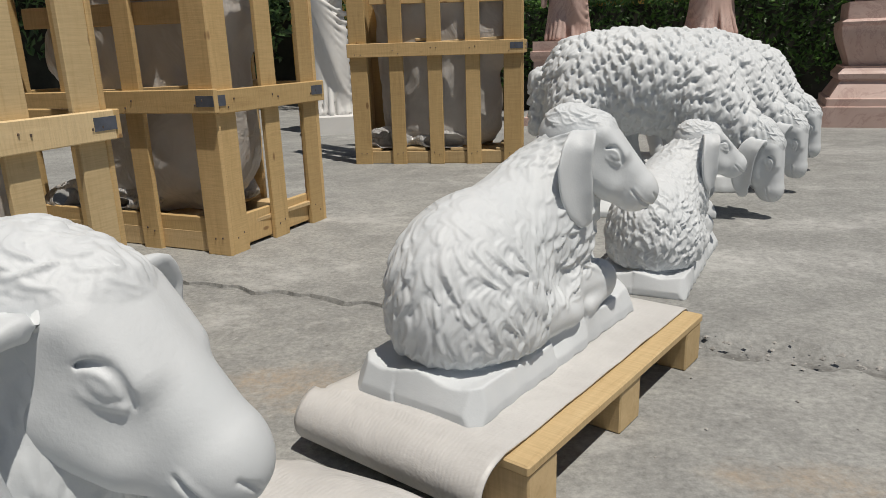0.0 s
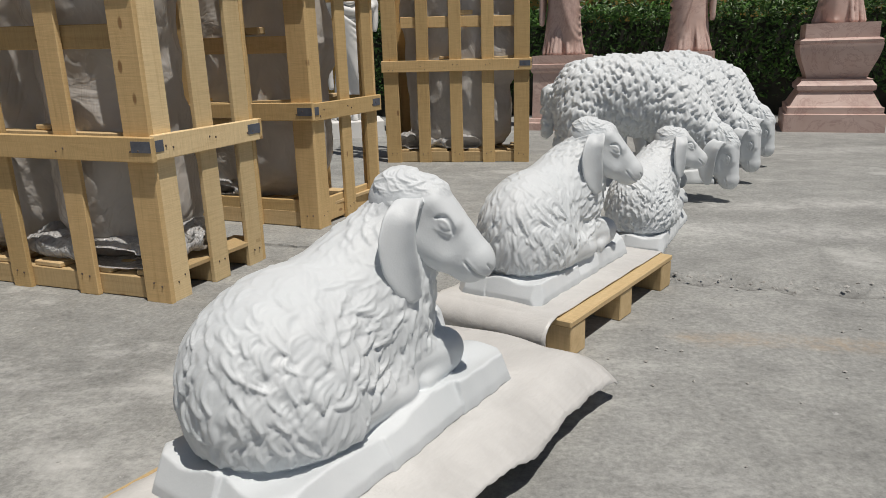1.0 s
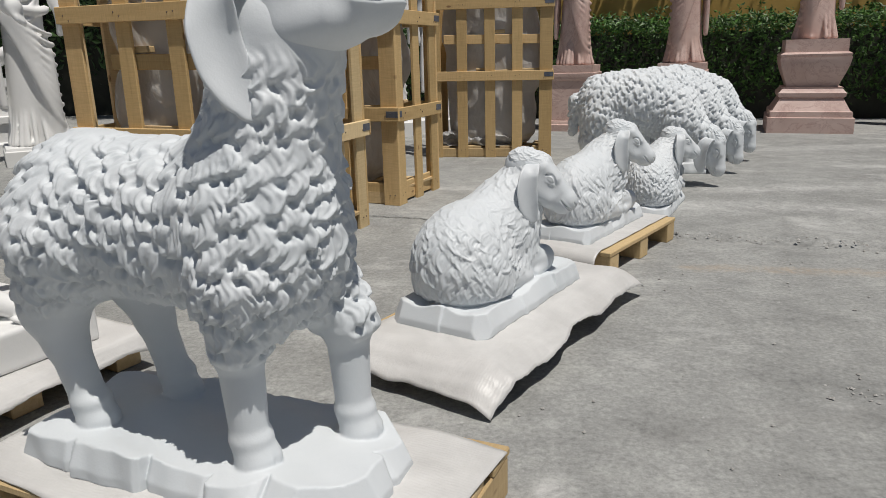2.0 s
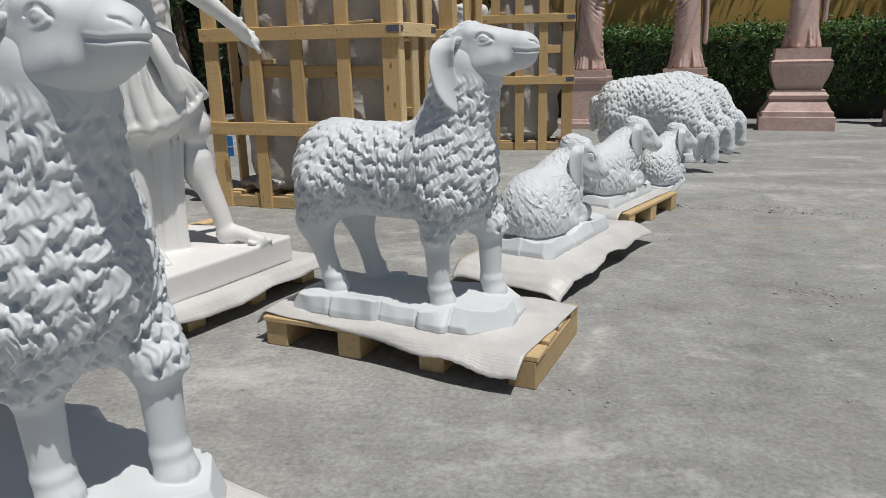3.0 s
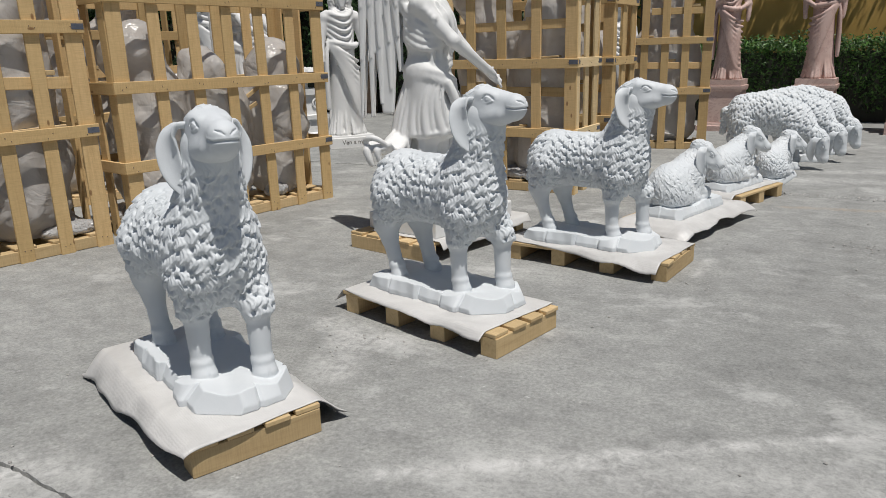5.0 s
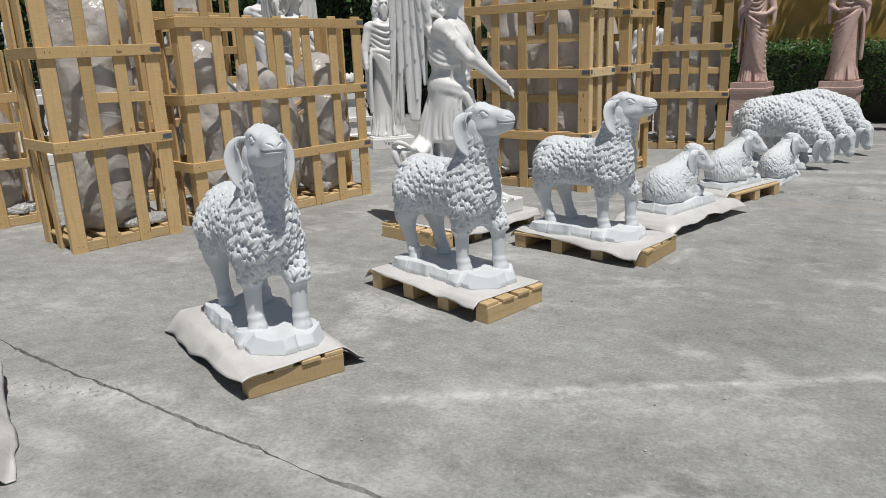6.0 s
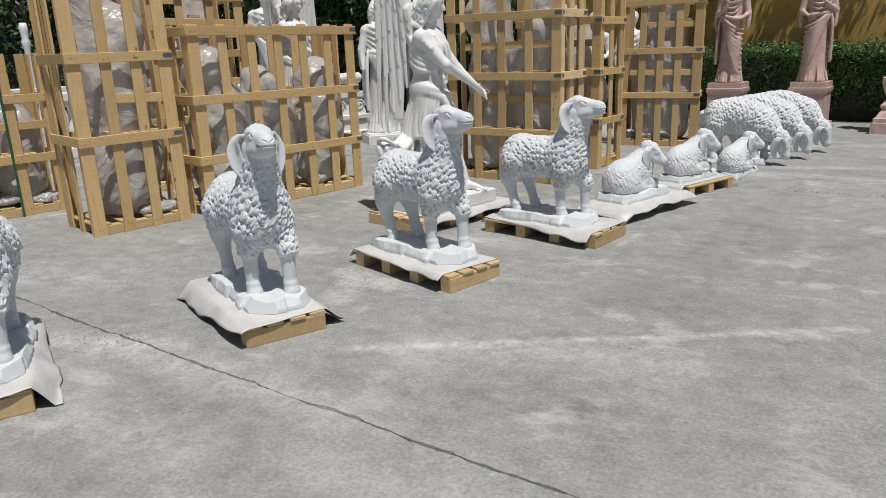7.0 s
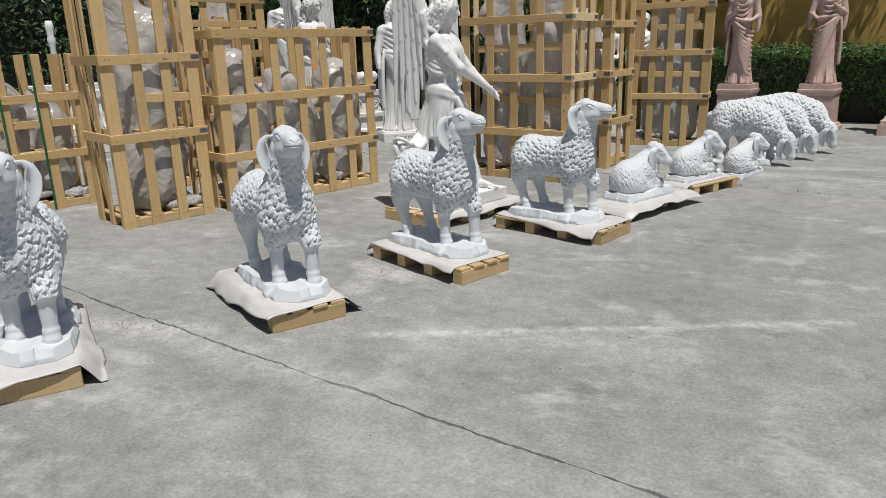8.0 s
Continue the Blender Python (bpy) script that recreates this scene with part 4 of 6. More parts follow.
pallet((-1.497, -1.625, 0), 62.0, 0.92, 0.38, "raw pine pallet under a lying sheep statue", seed=12)
foam_sheet((-1.455, -1.645, 0), 62.0, P_TOP, -0.60, 0.56, -0.30, 0.24, 0.46, 0.20, "wide white foam packing sheet spread under a lying sheep statue", 52, 0.30)

for px, py, turn in ((-0.54, 1.02, -4), (-0.27, 1.54, -6), (0.00, 2.12, -5)):
    thing("sheep_statue", pose(px, py, 0, 0, 0, turn) @ Matrix.Diagonal((0.93, 0.96, 1.0, 1)), "white marble grazing sheep with lowered head on a hewn base", "statue", "grazing sheep statues", GRAZE)


# ---- crates ----
def wrapped_mass(name, w, d, h, seed, mat, n=None):
    """Something bulky under taut, creased film: a few big forms, pulled together and crumpled."""
    rng = np.random.default_rng(seed)
    step = 0.02
    cl = Clay((-w / 2 - 0.06, -d / 2 - 0.06, -0.03), (w / 2 + 0.06, d / 2 + 0.06, h + 0.06), step)
    n = n or max(1, round(w / 0.6))
    for i in range(n):
        x = -w / 2 + w * (i + 0.5) / n
        hh = h * rng.uniform(0.82, 1.0)
        r = d * 0.47
        fl = (w / n / d * 0.98, 1, 1)
        cl.cone((x, 0, r * 0.8), (x + rng.uniform(-0.04, 0.04), 0, hh * 0.62), r, r * rng.uniform(0.88, 1.0), 0.10, flat=fl)
        cl.cone((x, 0, hh * 0.5), (x + rng.uniform(-0.10, 0.10), rng.uniform(-0.04, 0.04), hh - r * 0.6), r * 0.95, r * rng.uniform(0.5, 0.75), 0.12, flat=fl)
        for _ in range(4):
            cl.ball((x + rng.uniform(-0.3, 0.3) * w / n, rng.uniform(-0.15, 0.15) * d, hh * rng.uniform(0.15, 0.85)), (w / n * rng.uniform(0.2, 0.42), d * 0.42, h * rng.uniform(0.05, 0.14)), 0.06)
    V, F = cl.skin(2)
    N = normals(V, F)
    a = np.abs(waves(V * (1, 1, 0.6), 1.6, seed, 3))
    b = np.abs(waves(V, 4.5, seed + 1, 3))
    V = V + N * (0.012 - 0.030 * a + 0.004 - 0.008 * b)[:, None]
    lim = np.array([w / 2 + 0.02, d / 2 + 0.02])
    V[:, :2] = np.clip(V[:, :2], -lim, lim)
    V[:, 2] = np.maximum(V[:, 2], 0.0)
    return quad_mesh(name, V, F, mat)


def padding_mass(w, d, seed):
    """Crumpled white film and foam heaped on a crate's floor."""
    rng = np.random.default_rng(seed)
    cl = Clay((-w / 2 - 0.03, -d / 2 - 0.03, -0.03), (w / 2 + 0.03, d / 2 + 0.03, 0.34), 0.014)
    for i in range(int(w / 0.11)):
        cl.ball((rng.uniform(-0.45, 0.45) * w, rng.choice((-0.36, 0.36, 0.0)) * d, rng.uniform(0.02, 0.07)), (rng.uniform(0.10, 0.22), rng.uniform(0.07, 0.13), rng.uniform(0.03, 0.07)), 0.03)
    V, F = cl.skin(1)
    N = normals(V, F)
    V = V + N * (0.006 - 0.016 * np.abs(waves(V, 5.0, seed + 3, 4)))[:, None]
    V[:, 2] = np.maximum(V[:, 2], 0.0)
    return quad_mesh("crumpled_film", V, F, BAG)


def crate(corner, turn, w, d, bands, top, label, slats=(4, 3), wrap_h=None, seed=0, splay=0.0, group="crates", wrap=True, skirt=False, ties=(), braces=0, shelves=True, sunlit_ends=False):
    """A slatted crate: the corner is its front left foot, x runs along the front, y to the back."""
    rng = random.Random(seed)
    ob = thing("slatted_crate", pose(*corner, 0, 0, 0, turn), label, "crate", group)
    sw, th = 0.088, 0.020

    def upright(x, y, side, wide=sw):
        jig = rng.uniform(-0.006, 0.006)
        z0, z1 = 0.0, top * rng.uniform(0.995, 1.0)
        a = Vector((x + jig, y, z0))
        b = Vector((x + jig + rng.uniform(-0.012, 0.012), y, z1))
        m = between(a, b, (0, 1, 0) if side == "front" else (1, 0, 0))
        # end slats can take the pine that has sunlight in its colour
        part("slat", plank(top, wide, th, PINE_SUNLIT if sunlit_ends and side == "side" else PINE), ob, m)
        for zz in (0.03, *bands):
            for e in (-0.015, 0.018):
                nx, ny = (x + e, y - th / 2 - 0.001 - (0.021 if zz > 0.1 else 0)) if side == "front" else (x + th / 2 + 0.001 + (0.021 if zz > 0.1 else 0), y + e)
                if (side == "front" and y < d / 2) or (side != "front" and x > w / 2):
                    part("nail", NAIL_MESH, ob, pose(nx, ny, zz + rng.uniform(0.015, 0.05)))

    for i in range(slats[0]):
        x = sw / 2 + (w - sw) * i / (slats[0] - 1)
        upright(x, th / 2, "front", 0.108 if i in (0, slats[0] - 1) else sw)
        upright(x + rng.uniform(-0.03, 0.03) * (0 < i < slats[0] - 1), d - th / 2, "front")
    for i in range(slats[1]):
        y = sw / 2 + th + (d - sw - 2 * th) * i / (slats[1] - 1)
        upright(w - th / 2, y, "side")
        upright(th / 2, y, "side")
    bh = 0.080
    for z in bands:
        zz = z + bh / 2
        j = rng.uniform(-0.008, 0.008)
        part("band", plank(w + 0.05, bh, th, PINE), ob, between((-0.02, -th / 2 - 0.001, zz + j), (w + 0.025, -th / 2 - 0.001, zz - j), (0, -1, 0)))
        part("band", plank(w + 0.03, bh, th, PINE), ob, between((-0.01, d + th / 2 + 0.001, zz), (w + 0.02, d + th / 2 + 0.001, zz), (0, -1, 0)))
        part("band", plank(d, bh, th, PINE_SUNLIT if sunlit_ends else PINE), ob, between((w + th / 2 + 0.001, 0.0, zz), (w + th / 2 + 0.001, d, zz), (1, 0, 0)))
        part("band", plank(d, bh, th, PINE), ob, between((-th / 2 - 0.001, 0.0, zz), (-th / 2 - 0.001, d, zz), (1, 0, 0)))
        # bent zinc straps at the corners
        for x, y in ((w + 0.0, 0), (w, d)):
            part("corner_strap", STRAP_MESH, ob, pose(x + th + 0.002, y - th - 0.002 if y == 0 else y + 0.002, zz + 0.005, 0, 0, 0 if y == 0 else 90))
    # floor of the crate
    for i in range(3):
        y = 0.06 + (d - 0.12) * i / 2
        part("runner", plank(w - 0.03, 0.08, 0.075, PINE_PALE), ob, pose(w / 2, y, 0.0395))
    k = max(4, int(w / 0.22))
    for i in range(k):
        part("floor_board", plank(d - 0.05, 0.13, 0.018, PINE_PALE), ob, pose(0.08 + (w - 0.16) * i / (k - 1), d / 2, 0.0875, 0, 0, 90 + rng.uniform(-3, 3)))
    # loose cross boards laid inside at the height of the bands
    for z in bands[:-1] if shelves else ():
        for y in (0.07, d - 0.09):
            x0 = rng.uniform(0.0, 0.12) * w
            part("shelf_board", plank(round(w * rng.uniform(0.55, 0.85), 2), 0.07, 0.018, PINE_PALE), ob, pose(w / 2 + x0, y, z + 0.075, rng.uniform(-4, 4), rng.uniform(-2.5, 2.5), rng.uniform(-3, 3)))
        part("shelf_board", plank(round(d * 0.8, 2), 0.07, 0.018, PINE_PALE), ob, pose(w * rng.uniform(0.2, 0.8), d / 2, z + 0.095, 0, 0, 90))
    for z, z2 in zip(bands, bands[1:]):
        if shelves:
            l = round(w * rng.uniform(0.62, 0.92), 2)
            zz = z + (z2 - z) * rng.uniform(0.55, 0.72)
            part("inner_band", plank(l, 0.075, 0.018, PINE), ob, between((w - l - 0.02, th + 0.012, zz), (w - 0.02, th + 0.012, zz + rng.uniform(-0.02, 0.02)), (0, -1, 0)))
            part("offcut", plank(0.13, 0.05, 0.03, PINE_PALE), ob, pose(w * rng.uniform(0.3, 0.9), th + 0.03, zz + 0.055, 0, 0, rng.uniform(-8, 8)))
    if skirt:
        part("skirt_board", plank(w - 0.05, 0.115, 0.018, PINE), ob, between((0.025, th + 0.010, 0.068), (w - 0.025, th + 0.010, 0.074), (0, -1, 0)))
        part("skirt_board", plank(d - 0.08, 0.115, 0.018, PINE), ob, between((w - th - 0.010, 0.05, 0.07), (w - th - 0.010, d - 0.05, 0.07), (1, 0, 0)))
    for x in ties:
        part("strap", box_mesh("tie", 0.022, 0.002, top + 0.02, STRAP, (0, 0, (top + 0.02) / 2)), ob, pose(x, -th - 0.004, 0), "green plastic strap")
        part("strap", box_mesh("tie_top", 0.022, d + 0.05, 0.002, STRAP), ob, pose(x, d / 2, top + 0.02), "green plastic strap")
    for k in range(braces):
        a = Vector((rng.uniform(0.05, 0.5) * w, d * 0.16 + 0.02 * k, rng.uniform(0.5, 0.75)))
        c = a + Vector((rng.uniform(0.35, 0.6), rng.uniform(-0.02, 0.02), rng.uniform(0.05, 0.30)))
        part("loose_slat", plank(round((c - a).length, 2), 0.032, 0.014, PINE_PALE), ob, between(a, c, (0, -1, 0)))
    if wrap:
        me = wrapped_mass("wrapped_statue", w - 0.18, d - 0.10, wrap_h or top * 0.9, seed, WRAP)
        thing("wrapped_statue", pose(*corner, 0, 0, 0, turn) @ pose(w / 2, d / 2, 0.098), "statue wrapped in wrinkled grey plastic film inside a crate", "wrapped statue", "wrapped statues", me)
        thing("crumpled_film", pose(*corner, 0, 0, 0, turn) @ pose(w / 2, d / 2, 0.0975), "crumpled white plastic film on a crate's floor", "packing film", "packing film", padding_mass(w - 0.12, d - 0.10, seed + 60))
    return ob


def box_mesh(name, sx, sy, sz, mat, off=(0, 0, 0), bevel=0.001):
    bm = bmesh.new()
    bmesh.ops.create_cube(bm, size=1.0)
    bmesh.ops.scale(bm, vec=(sx, sy, sz), verts=bm.verts)
    bmesh.ops.bevel(bm, geom=bm.edges[:], offset=bevel, segments=1, affect="EDGES")
    bmesh.ops.translate(bm, vec=off, verts=bm.verts)
    me = bpy.data.meshes.new(name)
    bm.to_mesh(me)
    bm.free()
    me.materials.append(mat)
    return me


def corner_strap_mesh():
    bm = bmesh.new()
    for sx, sy, ox, oy in ((0.075, 0.002, -0.0375, 0), (0.002, 0.06, 0, 0.03)):
        r = bmesh.ops.create_cube(bm, size=1.0)["verts"]
        bmesh.ops.scale(bm, vec=(sx, sy, 0.036), verts=r)
        bmesh.ops.translate(bm, vec=(ox, oy, 0), verts=r)
    me = bpy.data.meshes.new("corner_strap")
    bm.to_mesh(me)
    bm.free()
    me.materials.append(STEEL)
    return me


NAIL_MESH = box_mesh("nail", 0.005, 0.005, 0.007, NAIL)
STRAP_MESH = corner_strap_mesh()

# this crate's ends are painted lighter for the sun on them
crate((-3.640, -0.365), -15.0, 1.35, 0.56, (0.48, 1.06, 1.66), 2.25, "tall raw pine slatted crate holding wrapped statues", (5, 3), 2.1, 1, sunlit_ends=True)
crate((-3.118, 0.622), -17.5, 1.06, 0.62, (0.50, 1.05, 1.60), 2.2, "tall raw pine slatted crate with a splintered lower board", (4, 3), 2.0, 2, skirt=True)
crate((-2.13, 2.36), -3.0, 1.02, 0.42, (0.65, 1.23, 1.85), 2.4, "tall raw pine slatted crate standing before the hedge", (5, 3), 2.2, 3)
crate((-5.58, -3.62), 66.2, 0.82, 0.65, (0.74, 1.39), 2.25, "raw pine slatted crate with a bulky wrapped statue", (4, 3), 2.0, 4)
crate((-5.104, -2.783), 67.5, 1.82, 0.60, (0.47, 1.00, 1.58), 1.68, "wide raw pine slatted crate with wrapped statues", (7, 3), 1.45, 5, braces=5, shelves=False)
crate((-7.25, -3.75), 66.0, 1.1, 0.65, (0.5, 1.05), 1.5, "raw pine slatted crate tied with green straps", (4, 3), 1.3, 6, ties=(0.35, 0.66))
crate((-6.60, -2.10), 67.0, 1.5, 0.6, (0.7, 1.4, 2.0), 2.5, "tall raw pine slatted crate behind other crates", (5, 3), 2.3, 7)


def paper_tag():
    ob = thing("paper_tag", pose(-3.51, -0.430, 0.345, 0, 0, -15.0), "blue and white printed tag hanging on a crate", "tag")
    part("card", box_mesh("card", 0.050, 0.003, 0.13, BLUE, (0, 0, 0.065)), ob)
    part("white_bar", box_mesh("white_bar", 0.044, 0.002, 0.010, BAG, (0, -0.0028, 0.062)), ob, None, "white printed bar")
    part("white_bar", box_mesh("white_edge", 0.007, 0.002, 0.12, BAG, (-0.0205, -0.0032, 0.065)), ob, None, "white printed bar")


def film_bag(x, y, s, seed):
    rng = np.random.default_rng(seed)
    cl = Clay((-0.2, -0.2, -0.02), (0.2, 0.2, 0.3), 0.01)
    for _ in range(7):
        cl.ball((rng.uniform(-0.07, 0.07), rng.uniform(-0.07, 0.07), rng.uniform(0.05, 0.15)), rng.uniform(0.04, 0.09), 0.03)
    V, F = cl.skin(1)
    V = V + normals(V, F) * (0.008 - 0.03 * np.abs(waves(V, 5.0, seed, 4)))[:, None]
    V[:, 2] = np.maximum(V[:, 2], 0.0)
    thing("film_bag", pose(x, y, 0.002) @ Matrix.Scale(s, 4), "crumpled clear plastic film bag on the ground by a crate", "plastic bag", "film bags", quad_mesh("film_bag", V, F, BAG))


def loose_board(x, y, turn, l, w, z=0.011):
    thing("loose_board", pose(x, y, z, 0, 0, turn), "loose raw pine board lying on the yard", "board", "loose boards", plank(l, w, 0.018, PINE_PALE))


paper_tag()
film_bag(-3.80, -0.13, 1.0, 3)
loose_board(-3.52, -0.93, 66, 0.36, 0.085)


# ---- statues ----
def folds(V, F, cover, count, deep, seed, axis=(0.0, 0.0), slant=0.0, sag=0.0):
    """Hanging drapery: ridges that run down the cloth and wander."""
    N = normals(V, F)
    ang = np.arctan2(V[:, 1] - axis[1], V[:, 0] - axis[0])
    w = waves(V * (1, 1, 0.45), 1.6, seed, 3)
    ph = ang * count + 2.2 * w + slant * V[:, 2] + sag * V[:, 2] * np.sin(ang)
    ridge = 1 - np.abs(np.sin(ph)) ** 0.75 * 1.6 + 0.35 * np.sin(2.3 * ph + 3 * w)
    return V + N * (deep * ridge * cover)[:, None]


def sweep(cl, points, r0, r1, k=0.014, n=9, to=None):
    """A smooth tube through a few points, for a fold or a limb."""
    pts = np.array([to(*p) if to else p for p in points], float)
    t = np.linspace(0, 1, len(pts))
    u = np.linspace(0, 1, n)
    deg = len(pts) - 1
    C = np.stack([np.polyval(np.polyfit(t, pts[:, j], deg), u) for j in range(3)], 1)
    cl.tube(C, (r0 + (r1 - r0) * u) * np.minimum(1.0, 0.45 + 2.4 * u), k)


def wing(cl, root, out, high, to, low, span=0.72):
    """A raised, folded wing: an arm of short feathers and three layers of long hanging ones."""
    root, o = Vector(root), Vector(out).normalized()
    up = Vector((0, 0, 1))
    n = o.cross(up)
    edge = [root, root + o * 0.06 * span + up * 0.30, root + o * 0.16 * span + up * (high * 0.85), root + o * 0.27 * span + up * high, root + o * 0.36 * span + up * (high - 0.12)]
    sweep(cl, edge, 0.060, 0.036, 0.03, 12, to)
    half = 0.185 * span
    spine = [to(*(root + o * half + up * (high * 0.80))), to(*(root + o * half * 1.05 + up * (high * 0.1))), to(*(Vector((root.x, root.y, low + 0.10)) + o * half * 1.1))]
    cl.leaf(spine, [half, half * 0.85, half * 0.35], 0.016, np.array(to(*o)) - np.array(to(0, 0, 0)), 0.0, 0.01)
    rows = ((6, 0.00, 1.00, 0.026, 0.000, 0.20), (6, 0.01, 0.74, 0.027, 0.013, 0.15), (6, 0.01, 0.52, 0.027, 0.025, 0.11), (6, 0.02, 0.34, 0.026, 0.036, 0.08), (6, 0.03, 0.19, 0.024, 0.046, 0.05))
    for count, start, run, wide, lift, fan in rows:
        for k in range(count):
            u = k / (count - 1)
            a = root + o * (0.37 * span * u) + up * (high * min(1.0, 0.35 + 1.1 * u) - 0.10 * max(0, u - 0.75) - start)
            tip = low + 0.46 * (1 - u) ** 1.2 + 0.30 * max(0, u - 0.8)
            end = a + (Vector((a.x, a.y, tip)) - a) * run + o * (fan * (u - 0.35) * 0.5)
            mid = a.lerp(end, 0.5) + o * 0.012 * math.sin(k)
            for q in (-1, 1):
                sh = n * (q * (0.019 + 0.7 * lift) + 0.004 * q * (k % 2))
                line = [to(*(p + sh)) for p in (a, mid, end)]
                across = np.array(to(*o)) - np.array(to(0, 0, 0))
                cl.leaf(line, [wide, wide * 1.15, wide * 0.35], 0.007, across, 0.0, 0.002)


def angel_mesh(step=0.0062):
    """A winged robed figure stepping forward, both arms held out; its plinth is one piece with it."""
    turn = Matrix.Rotation(radians(24), 4, "Z")
    face = Matrix.Rotation(radians(24 + 4), 4, "Z")
    cl = Clay((-0.72, -0.74, -0.02), (0.56, 0.60, 2.26), step)

    def at(x, y, z):
        return tuple(turn @ Vector((x, y, z)))

    def fg(x, y, z):
        v = face @ Vector((x, y, z))
        c = turn @ Vector((-0.07, 0.01, 0))
        return (v.x + c.x, v.y + c.y, v.z)

    rng = np.random.default_rng(19)
    cl.rock((0, 0, 0.055), (0.29, 0.40, 0.055), [], 0.004)
    # legs: one bare and set forward, one standing under the cloth
    sweep(cl, [(-0.05, 0.07, 0.92), (0.04, 0.10, 0.74), (0.10, 0.11, 0.60)], 0.115, 0.070, 0.03, 7, at)
    cl.ball(at(0.105, 0.105, 0.585), (0.066, 0.060, 0.070), 0.03)
    sweep(cl, [(0.10, 0.11, 0.56), (0.115, 0.115, 0.42), (0.16, 0.12, 0.28), (0.195, 0.12, 0.16)], 0.064, 0.033, 0.02, 9, at)
    cl.ball(at(0.10, 0.118, 0.43), (0.058, 0.056, 0.095), 0.03)
    cl.ball(at(0.195, 0.12, 0.145), (0.046, 0.038, 0.036), 0.02)
    sweep(cl, [(0.20, 0.12, 0.165), (0.28, 0.115, 0.145), (0.345, 0.105, 0.126)], 0.036, 0.021, 0.02, 6, at)
    for k in range(5):
        cl.cone(at(0.335 - 0.008 * k, 0.132 - 0.014 * k, 0.124), at(0.374 - 0.010 * k, 0.130 - 0.015 * k, 0.119), 0.012 - 0.001 * k, 0.0105 - 0.001 * k, 0.004)
    sweep(cl, [(-0.08, -0.05, 0.84), (-0.05, -0.10, 0.52), (-0.03, -0.11, 0.18)], 0.085, 0.036, 0.03, 9, at)
    cl.ball(at(-0.065, -0.105, 0.40), (0.050, 0.050, 0.085), 0.03)
    sweep(cl, [(-0.03, -0.11, 0.16), (0.03, -0.165, 0.145), (0.075, -0.205, 0.126)], 0.038, 0.022, 0.02, 6, at)
    for k in range(5):
        cl.cone(at(0.085 - 0.014 * k, -0.195 - 0.010 * k, 0.124), at(0.112 - 0.016 * k, -0.222 - 0.008 * k, 0.119), 0.012 - 0.001 * k, 0.0105 - 0.001 * k, 0.004)
    # the long skirt behind the legs and the thin panel between them
    cl.cone(at(-0.09, 0.01, 0.98), at(-0.17, -0.02, 0.15), 0.115, 0.105, 0.04)
    for a in np.linspace(45, 312, 21):
        c, q = math.cos(radians(a)), math.sin(radians(a))
        w = rng.uniform(-0.16, 0.16)
        c2, q2 = math.cos(radians(a) + w), math.sin(radians(a) + w)
        r = rng.uniform(0.165, 0.200)
        sweep(cl, [(-0.09 + 0.112 * c, 0.01 + 0.122 * q, 0.98 + rng.uniform(-0.05, 0.03)), (-0.145 + 0.165 * c2, -0.01 + 0.158 * q2, 0.58), (-0.17 + r * c2, -0.02 + r * q2, 0.125)], 0.016, rng.uniform(0.020, 0.034), 0.008, 12, at)
    for k in range(7):
        x = 0.062 - 0.020 * k
        y = 0.035 - 0.017 * k
        sweep(cl, [(x + 0.040 - 0.006 * k, y + 0.03, 0.68), (x + 0.012, y + 0.008 * (k % 2), 0.42), (x, y, 0.120)], 0.009, 0.012 + 0.009 * (k % 2), 0.006, 10, at)
    cl.cone(at(0.02, 0.01, 0.66), at(-0.01, 0.0, 0.13), 0.034, 0.026, 0.02)
    # cloth thrown over the forward thigh down to the knee, with a loose hem all round
    cl.cone(at(-0.07, 0.03, 0.96), at(0.065, 0.08, 0.70), 0.135, 0.092, 0.03)
    cl.cone(at(-0.05, -0.06, 0.96), at(0.01, -0.06, 0.66), 0.10, 0.088, 0.04)
    cl.cone(at(-0.07, -0.07, 0.95), at(-0.05, -0.080, 0.645), 0.105, 0.112, 0.04)
    cl.cone(at(0.0, -0.04, 0.80), at(0.05, -0.040, 0.660), 0.09, 0.100, 0.03)
    sweep(cl, [(-0.20, -0.13, 0.60), (-0.06, -0.185, 0.600), (0.075, -0.135, 0.615), (0.150, -0.03, 0.650), (0.165, 0.07, 0.705), (0.11, 0.17, 0.72)], 0.020, 0.014, 0.016, 22, at)
    for k in range(7):
        u = k / 6
        sweep(cl, [(0.075 - 0.020 * k, -0.105 - 0.040 * math.sin(3.1 * u), 0.955), (0.065 - 0.034 * k, -0.135 - 0.045 * math.sin(3.1 * u), 0.79), (0.105 - 0.046 * k, -0.110 - 0.078 * math.sin(2.6 * u), 0.605)], 0.012, 0.014 + 0.014 * (k % 2), 0.010, 12, at)
    for k in range(5):
        sweep(cl, [(0.060, -0.125 + 0.018 * k, 0.93 - 0.010 * k), (0.120 + 0.006 * k, -0.085 + 0.028 * k, 0.79), (0.150 + 0.004 * k, -0.055 + 0.042 * k, 0.655 + 0.014 * k)], 0.012, 0.019 - 0.006 * (k % 2), 0.009, 12, at)
    # rolled cloth round the hips, its end hanging before the thigh
    for k in range(2):
        d = 0.040 * k
        sweep(cl, [(-0.165, 0.00, 1.000 - d), (-0.09, -0.135, 1.005 - d), (0.02, -0.150, 0.985 - 1.1 * d), (0.095, -0.060, 0.945 - 1.3 * d), (0.085, 0.06, 0.93 - d)], 0.022, 0.018, 0.030, 14, at)
